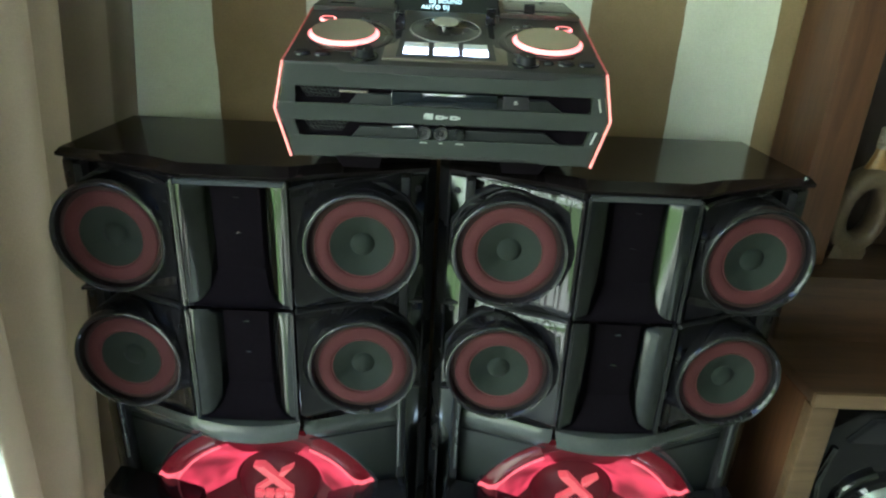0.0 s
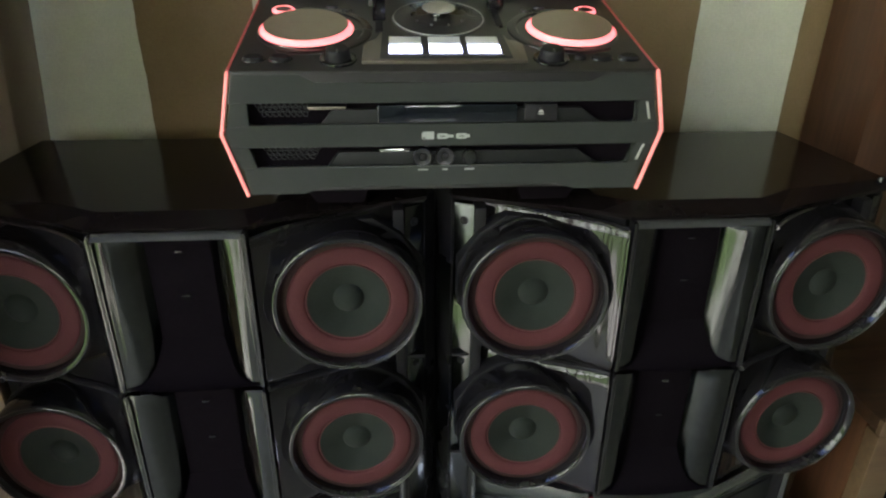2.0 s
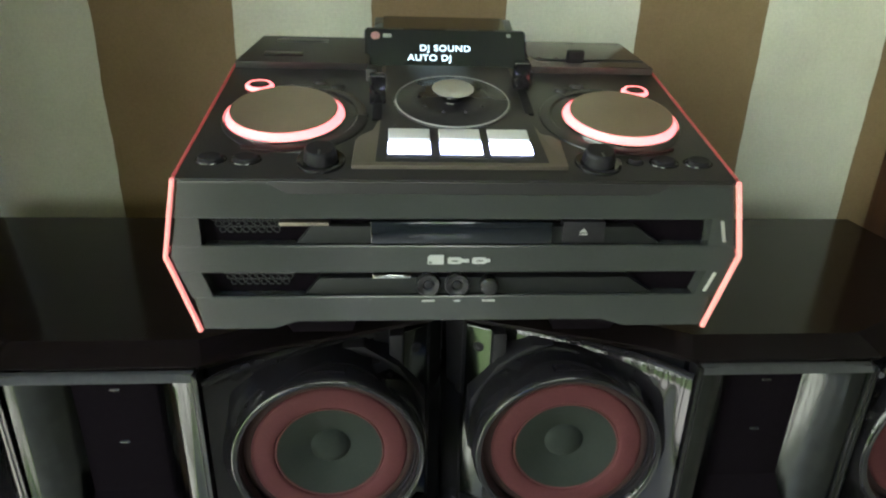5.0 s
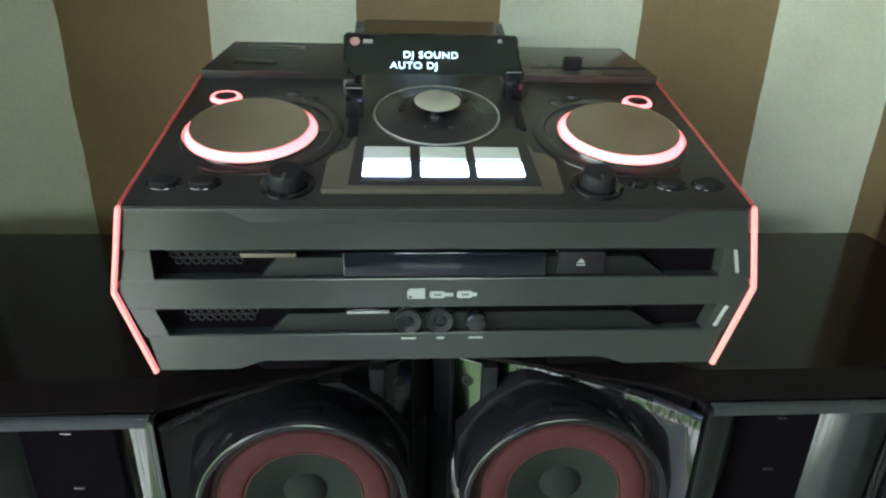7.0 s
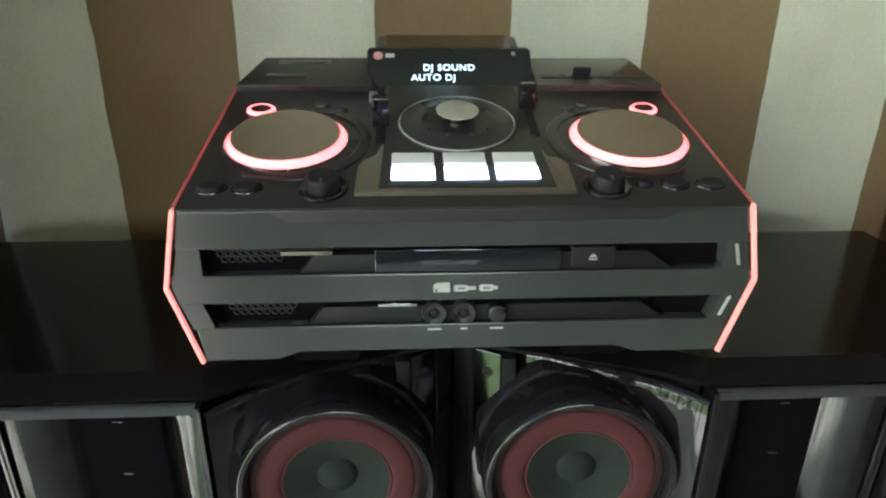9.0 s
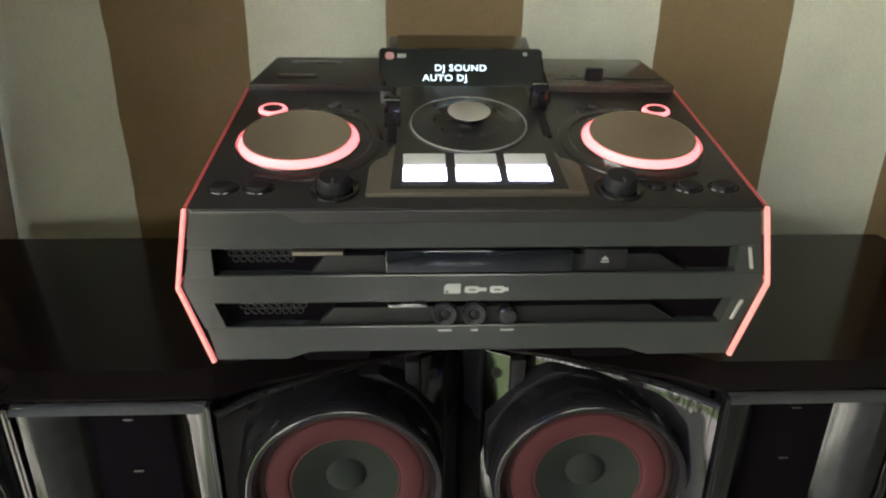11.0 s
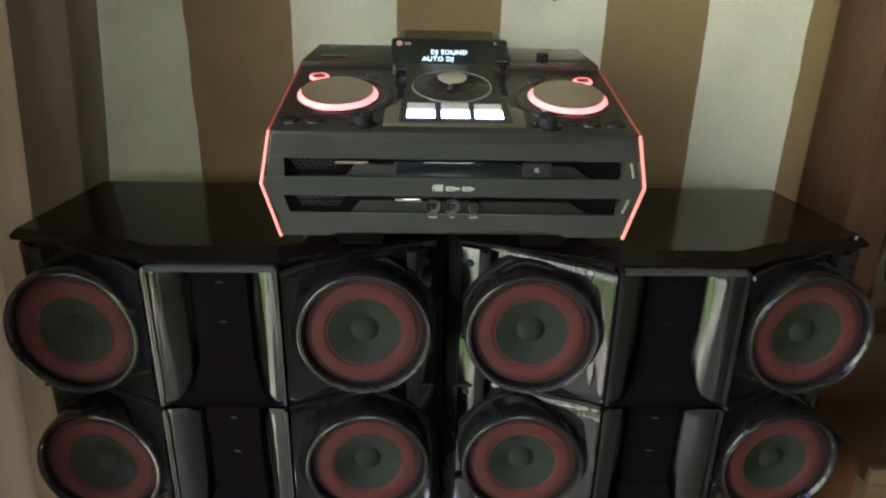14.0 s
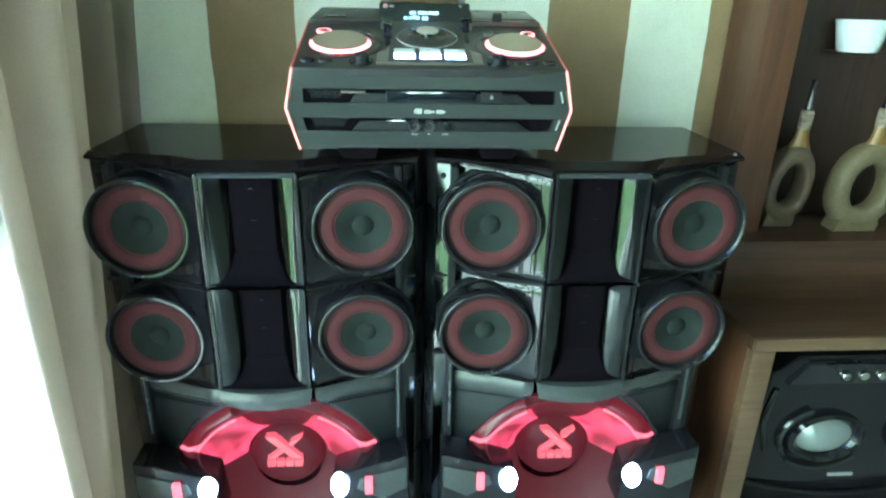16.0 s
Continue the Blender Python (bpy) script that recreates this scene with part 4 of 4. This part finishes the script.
# sliders
for x, v0, v1, cap in ((-0.064, 0.082, 0.142, 0.118), (0.062, 0.095, 0.165, 0.150)):
    s = part("slider", box(fresh(), x - 0.004, x + 0.004, v0, v1, 0.003, 0.0052, bevel=0.0008), M_MATTE, unit, "black slider slot", at=DECK)
    b = fresh()
    prism(b, [(cap - 0.008, 0.004), (cap + 0.008, 0.004), (cap + 0.0045, 0.027), (cap + 0.002, 0.0245), (cap - 0.002, 0.0245), (cap - 0.0045, 0.027)], x - 0.0068, x + 0.0068, "yz", bevel=0.0014)
    c = part("slider_cap", b, M_PIANO, s, "black slider cap")
    part("cap_line", box(fresh(), x - 0.0062, x + 0.0062, cap - 0.0007, cap + 0.0007, 0.0243, 0.0252), M_PRINT, c)
# raised back blocks
for s, x0, x1 in ((-1, -0.196, -0.074), (1, 0.078, 0.196)):
    b = fresh()
    prism(b, [(x0, 0.186), (x1, 0.186), (x1 - (0.0 if s < 0 else 0.016), 0.25), (x0 + (0.016 if s < 0 else 0.0), 0.25)], -0.004, 0.0075, "xy", bevel=0.0015)
    # right block is tinted with the mirrored wall, left one plain deck black
    k = part("back_block", b, M_DECK if s < 0 else M_BLOCKREF, unit, "raised gloss block at the back of the deck", at=DECK)
    b = fresh()
    if s < 0:
        box(b, -0.172, -0.136, 0.2, 0.208, 0.0065, 0.0088, bevel=0.001)
        part("tape_slot", b, M_PIANO, k, "long black slot")
        b = fresh()
        box(b, -0.165, -0.115, 0.234, 0.242, 0.0070, 0.0082, bevel=0.0004)
        part("grey_label", b, M_GREYST, k)
    else:
        box(b, 0.114, 0.13, 0.196, 0.204, 0.006, 0.018, bevel=0.002)
        part("cross_fader", b, M_MATTE, k, "small black lever")
        b = fresh()
        box(b, 0.085, 0.19, 0.2, 0.2035, 0.0068, 0.0082, bevel=0.0004)
        part("fader_slot", b, M_MATTE, k)
# tilted display with its housing behind
DW = 0.0785
disp_m = Matrix.Translation((-0.001, 0.181, 0.189)) @ Matrix.Rotation(radians(49), 4, "X")
b = fresh()
prism(b, [(-DW, 0.0), (DW, 0.0), (DW, 0.054), (DW - 0.003, 0.057), (-DW + 0.003, 0.057), (-DW, 0.054)], -0.008, 0.0, "xy", bevel=0.0012)
disp = part("display", b, M_SATIN, unit, "black tilting display with lit characters", at=disp_m)
part("screen", box(fresh(), -DW + 0.002, DW - 0.002, 0.002, 0.0545, -0.001, 0.0006, bevel=0.0003), M_SCREEN, disp, "gloss black screen")
lettering("title_line", "DJ SOUND", 0.0096, M_TEXT, disp, Matrix.Translation((-0.001, 0.0305, 0.0009)), "lit pale cyan characters", 1.1)
lettering("text_line", "AUTO DJ", 0.0096, M_TEXT, disp, Matrix.Translation((-0.016, 0.0195, 0.0009)), "lit pale cyan characters", 1.1)
b = fresh()
box(b, 0.03, 0.042, 0.0115, 0.0135, 0.0006, 0.0012)
part("status_bar", b, M_TEXT, disp)
part("maker_disc", lathe(fresh(), [(0.0046, 0.0004), (0.0044, 0.0011), (0, 0.0011)], 24, Matrix.Translation((-0.068, 0.047, 0))), M_PINK, disp, "small pink round mark")
part("maker_bar", box(fresh(), -0.061, -0.0525, 0.0448, 0.0492, 0.0005, 0.0011), M_PRINT, disp)
part("corner_mark", box(fresh(), 0.0595, 0.0635, 0.0475, 0.0515, 0.0005, 0.0011), M_PRINT, disp)
b = fresh()
prism(b, [(0.185, 0.18), (0.222, 0.226), (0.262, 0.240), (0.262, 0.10), (0.19, 0.12)], -0.071, 0.069, "yz", bevel=0.002)
hs = part("display_housing", b, M_SATIN, unit, "black housing behind the display")
b = fresh()
surface(b, lambda u, v: (-0.062 + 0.122 * u, 0.2255 + 0.033 * v, 0.2295 + 0.0115 * v), 2, 2)
part("housing_window", b, M_LIDREF, hs, "gloss window with the tan wall's reflection in its colour")
for s in (-1, 1):
    part("hinge_arm", box(fresh(), s * 0.071 - 0.005, s * 0.071 + 0.005, 0.155, 0.2, 0.17, 0.2, bevel=0.002), M_DECK, unit)


# ---- curtain ----
def curtain():
    b = fresh()
    n, rows = 150, 24
    pts = []
    for i in range(n + 1):
        k = i / n
        y = 1.234 - 0.569 * k
        x = -0.604 + 0.022 * max(0.0, 1 - k / 0.5) + 0.052 * k ** 1.2 + 0.017 * math.exp(-((k - 0.705) / 0.1) ** 2)
        ph = 2 * math.pi * (4.1 * (k - 0.705) + 0.25 + 0.05 * math.sin(17 * (k - 0.705)))
        amp = (0.02 if k < 0.5 else 0.02 + 0.012 * min(1.0, (k - 0.5) / 0.15)) + 0.003 * math.sin(23 * k)
        pts.append((x + amp * math.sin(ph), y + 0.012 * math.cos(ph * 1.0 + 0.6), ph))
    front = []
    for j in range(rows + 1):
        v = j / rows
        z = 0.015 + 2.25 * v
        f = 1.0 - 0.1 * v + 0.03 * math.sin(4 * v + 1)
        lean = 0.085 * (z - 1.0)
        front.append([b.verts.new((-0.6 + (x + 0.6) * f + 0.006 * math.sin(3 * v + 0.4 * ph) + lean * max(0.0, min(1.0, (1.02 - i / n) / 0.25)), y, z)) for i, (x, y, ph) in enumerate(pts)])
    for j in range(rows):
        for i in range(n):
            b.faces.new((front[j][i], front[j][i + 1], front[j + 1][i + 1], front[j + 1][i]))
    ob = part("curtain", b, M_CURTAIN, angle=80)
    so = ob.modifiers.new("thickness", "SOLIDIFY")
    so.thickness = 0.002
    return tagged(ob, "heavy beige-grey curtain drawn aside in soft folds", "curtain")


curtain()
b = fresh()
lathe(b, [(0.012, -1.55), (0.012, 1.22)], 16, Matrix.Translation((-0.63, 0.0, 2.29)) @ Matrix.Rotation(radians(-90), 4, "X"))
tagged(part("curtain_rail", b, M_WOODDARK), "dark round curtain rail above the window", "curtain rail")


# ---- wooden cabinet with shelf ----
cab = thing("wooden_cabinet", 0.66, 0.88, 0, "brown wooden wall cabinet with open bay and raised shelf", "cabinet")


def cab_part(name, x0, x1, y0, y1, z0, z1, mat, label="", bevel=0.002):
    return part(name, box(fresh(), x0 - 0.66, x1 - 0.66, y0 - 0.88, y1 - 0.88, z0, z1, bevel=bevel), mat, cab, label)


cab_part("counter_top", 0.645, 2.1, 0.884, 1.24, 0.502, 0.524, M_WOODTOP, "brown wooden counter top")
cab_part("counter_edging", 0.645, 2.1, 0.874, 0.8835, 0.498, 0.525, M_WOODEDGE, "light wood edging")
cab_part("side_post", 0.645, 0.69, 0.874, 0.9, 0.0, 0.4975, M_WOODEDGE, "light wood front post")
cab_part("side_panel", 0.645, 0.672, 0.901, 1.24, 0.0, 0.5015, M_WOODRED, "red-brown side panel")
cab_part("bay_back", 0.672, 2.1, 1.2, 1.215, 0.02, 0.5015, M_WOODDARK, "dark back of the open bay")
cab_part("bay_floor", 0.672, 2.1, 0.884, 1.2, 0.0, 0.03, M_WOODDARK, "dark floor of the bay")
cab_part("shelf_riser", 0.66, 2.1, 1.055, 1.075, 0.5245, 0.64, M_WOODTOP, "brown riser under the shelf")
cab_part("shelf_board", 0.655, 2.1, 1.045, 1.245, 0.6405, 0.662, M_WOODTOP, "brown wooden shelf board")
cab_part("upright_panel", 0.668, 0.742, 1.1, 1.245, 0.6625, 2.2, M_WOODRED, "red-brown upright panel")
cab_part("back_panel", 0.7425, 2.1, 1.225, 1.245, 0.6625, 2.2, M_WOODDARK, "dark brown back panel")


# ---- ring-shaped vases ----
def vase(x, y, z, w, h, tilt, body, label, top):
    v = thing("ring_vase", x, y, z, label, "vase", "ring-shaped vases on the shelf")
    b = fresh()
    segs, ring = 56, 20

    def ringpt(i, k):
        a = 2 * math.pi * i / segs
        ox = (w / 2) * math.cos(a) * (1 + 0.10 * max(0.0, -math.sin(a)))
        oz = (h / 2) * math.sin(a)
        ix, iz = ox * 0.5 + 0.004, oz * 0.52
        c = 2 * math.pi * k / ring
        t = 0.5 - 0.5 * math.copysign(abs(math.cos(c)) ** 0.75, math.cos(c))
        d = 0.026 * math.copysign(abs(math.sin(c)) ** 0.7, math.sin(c))
        px, pz = ox + (ix - ox) * t, oz + (iz - oz) * t
        px += tilt * pz
        return (px, d, h / 2 + pz + 0.004)
    vs = [[b.verts.new(ringpt(i, k)) for k in range(ring)] for i in range(segs)]
    for i in range(segs):
        for k in range(ring):
            b.faces.new((vs[i][k], vs[(i + 1) % segs][k], vs[(i + 1) % segs][(k + 1) % ring], vs[i][(k + 1) % ring]))
    part("ring_body", b, body, v, "carved ring body", angle=60)
    b = fresh()
    prism(b, [(-w * 0.36 - tilt * h / 2, 0.0), (w * 0.3 - tilt * h / 2, 0.0), (w * 0.34 - tilt * h / 2, h * 0.1), (w * 0.26 - tilt * h / 2, h * 0.2), (-w * 0.28 - tilt * h / 2, h * 0.2), (-w * 0.33 - tilt * h / 2, h * 0.06)], -0.024, 0.024, bevel=0.004)
    part("base_block", b, body, v)
    nx = tilt * h / 2 + 0.004
    m = Matrix.Translation((nx, 0, h * 0.93)) @ Matrix.Rotation(math.atan(tilt) * 0.3, 4, "Y")
    part("neck", lathe(fresh(), [(0.03, -0.012), (0.024, 0.008), (0.0175, 0.024), (0.0135, 0.04), (0.012, 0.055)], 32, sy=0.75), M_VASENECK, v, "varnished amber neck", at=m)
    part("cord_wrap", lathe(fresh(), [(0.0125, 0.05)] + [(0.0128 + 0.0012 * (k % 2), 0.053 + 0.0035 * k) for k in range(10)] + [(0.011, 0.09)], 24), M_WRAP, v, "pale cord wrapping", at=m)
    part("stopper", lathe(fresh(), [(0.0085, 0.088), (0.0095, 0.094), (0.0075, 0.1), (0.0065, 0.1 + top), (0.008, 0.103 + top), (0, 0.104 + top)], 20), M_GLASSD, v, "slender dark stopper", at=m)
    return v


vase(0.818, 1.16, 0.662, 0.106, 0.178, 0.10, M_VASE, "tan carved wooden ring vase with dark stopper", 0.05)
vase(0.972, 1.125, 0.662, 0.148, 0.19, 0.04, M_VASE2, "larger olive-tan carved ring vase with amber neck", 0.03)
# white pot held on the back panel
pot = thing("white_pot", 0.912, 1.165, 1.038, "small white ceramic pot fixed to the dark back panel", "pot")
b = fresh()
lathe(b, [(0.0, 0.0), (0.036, 0.0), (0.039, 0.004), (0.051, 0.06), (0.0525, 0.062), (0.049, 0.062), (0.037, 0.01), (0, 0.008)], 40)
part("pot_body", b, M_WHITE, pot, "white ceramic body")
part("bracket", box(fresh(), -0.04, 0.04, -0.02, 0.056, -0.008, 0.0, bevel=0.001), M_WOODDARK, pot, "dark bracket")


# ---- black stereo in the open bay ----
st = thing("portable_stereo", 0.92, 1.0, 0.03, "gloss black portable stereo with silver speaker domes in the bay", "stereo")
b = fresh()
prism(b, [(-0.2, 0.0), (0.36, 0.0), (0.36, 0.36), (0.3, 0.41), (-0.12, 0.41), (-0.17, 0.37)], -0.05, 0.16, bevel=0.012)
part("stereo_body", b, M_PIANO, st, "gloss black body")
for x, z, r in ((-0.02, 0.205, 0.074), (0.22, 0.205, 0.074)):
    m = Matrix.Translation((x, -0.052, z)) @ Matrix.Rotation(radians(90), 4, "X")
    k = part("speaker_ring", lathe(fresh(), [(r + 0.018, 0.0), (r + 0.014, 0.014), (r + 0.004, 0.02), (r - 0.006, 0.012), (r - 0.01, 0.004)], 48, sy=0.72), M_PIANO, st, "gloss black speaker ring", at=m)
    part("speaker_dome", lathe(fresh(), [(r - 0.008, 0.002), (r * 0.7, 0.012), (r * 0.4, 0.02), (0, 0.024)], 40, sy=0.66), M_SILVER, k, "silver speaker dome")
b = fresh()
prism(b, [(-0.14, 0.345), (0.33, 0.345), (0.29, 0.395), (-0.1, 0.395)], -0.062, -0.045, bevel=0.006)
part("control_bar", b, M_SATIN, st, "black control bar")
for x in (-0.02, 0.02, 0.06, 0.17, 0.21):
    m = Matrix.Translation((x, -0.062, 0.37)) @ Matrix.Rotation(radians(90), 4, "X")
    part("control_knob", lathe(fresh(), [(0.011, 0.0), (0.0105, 0.008), (0.009, 0.01), (0, 0.0102)], 20), M_CHROME, st, "small bright knob", at=m)
part("name_bar", box(fresh(), 0.02, 0.08, -0.0535, -0.049, 0.09, 0.097), M_PRINT, st, "pale name bar")
for a0, a1, rr, thick in ((115, 215, 0.104, 0.0075), (225, 318, 0.112, 0.005)):
    arc = [(-0.02 + rr * math.cos(radians(a0 + (a1 - a0) * k / 16)), -0.058, 0.205 + 0.74 * rr * math.sin(radians(a0 + (a1 - a0) * k / 16))) for k in range(17)]
    part("dome_crescent", tube(fresh(), arc, thick, 8), M_CHROMED, st, "dark chrome crescent beside the dome")
part("lower_ridge", tube(fresh(), [(-0.19 + 0.5 * k / 16, -0.05 - 0.012 * math.sin(math.pi * k / 16), 0.085 - 0.04 * math.sin(math.pi * k / 16)) for k in range(17)], 0.008, 8), M_PIANO, st, "gloss black curved ridge")
b = fresh()
tube(b, [(-0.155, -0.052, 0.33), (-0.17, -0.055, 0.25), (-0.15, -0.052, 0.17)], 0.007)
part("side_grip", b, M_CHROMED, st)


# ---- hooks on the wallpaper ----
for x in (0.117, 0.187):
    hook = new("wall_hook", bpy.data.meshes.new("wall_hook"))
    hb = lathe(fresh(), [(0.0075, 0.0), (0.007, 0.003), (0.0035, 0.004), (0.0032, 0.014), (0.005, 0.016), (0.0045, 0.019), (0, 0.0195)], 16)
    hb.to_mesh(hook.data)
    hb.free()
    hook.data.materials.append(M_MATTE)
    hook.matrix_world = Matrix.Translation((x, WALL_Y, 1.179)) @ Matrix.Rotation(radians(90), 4, "X")
    tagged(hook, "small dark peg in the striped wall", "hook", "pegs on the wall")
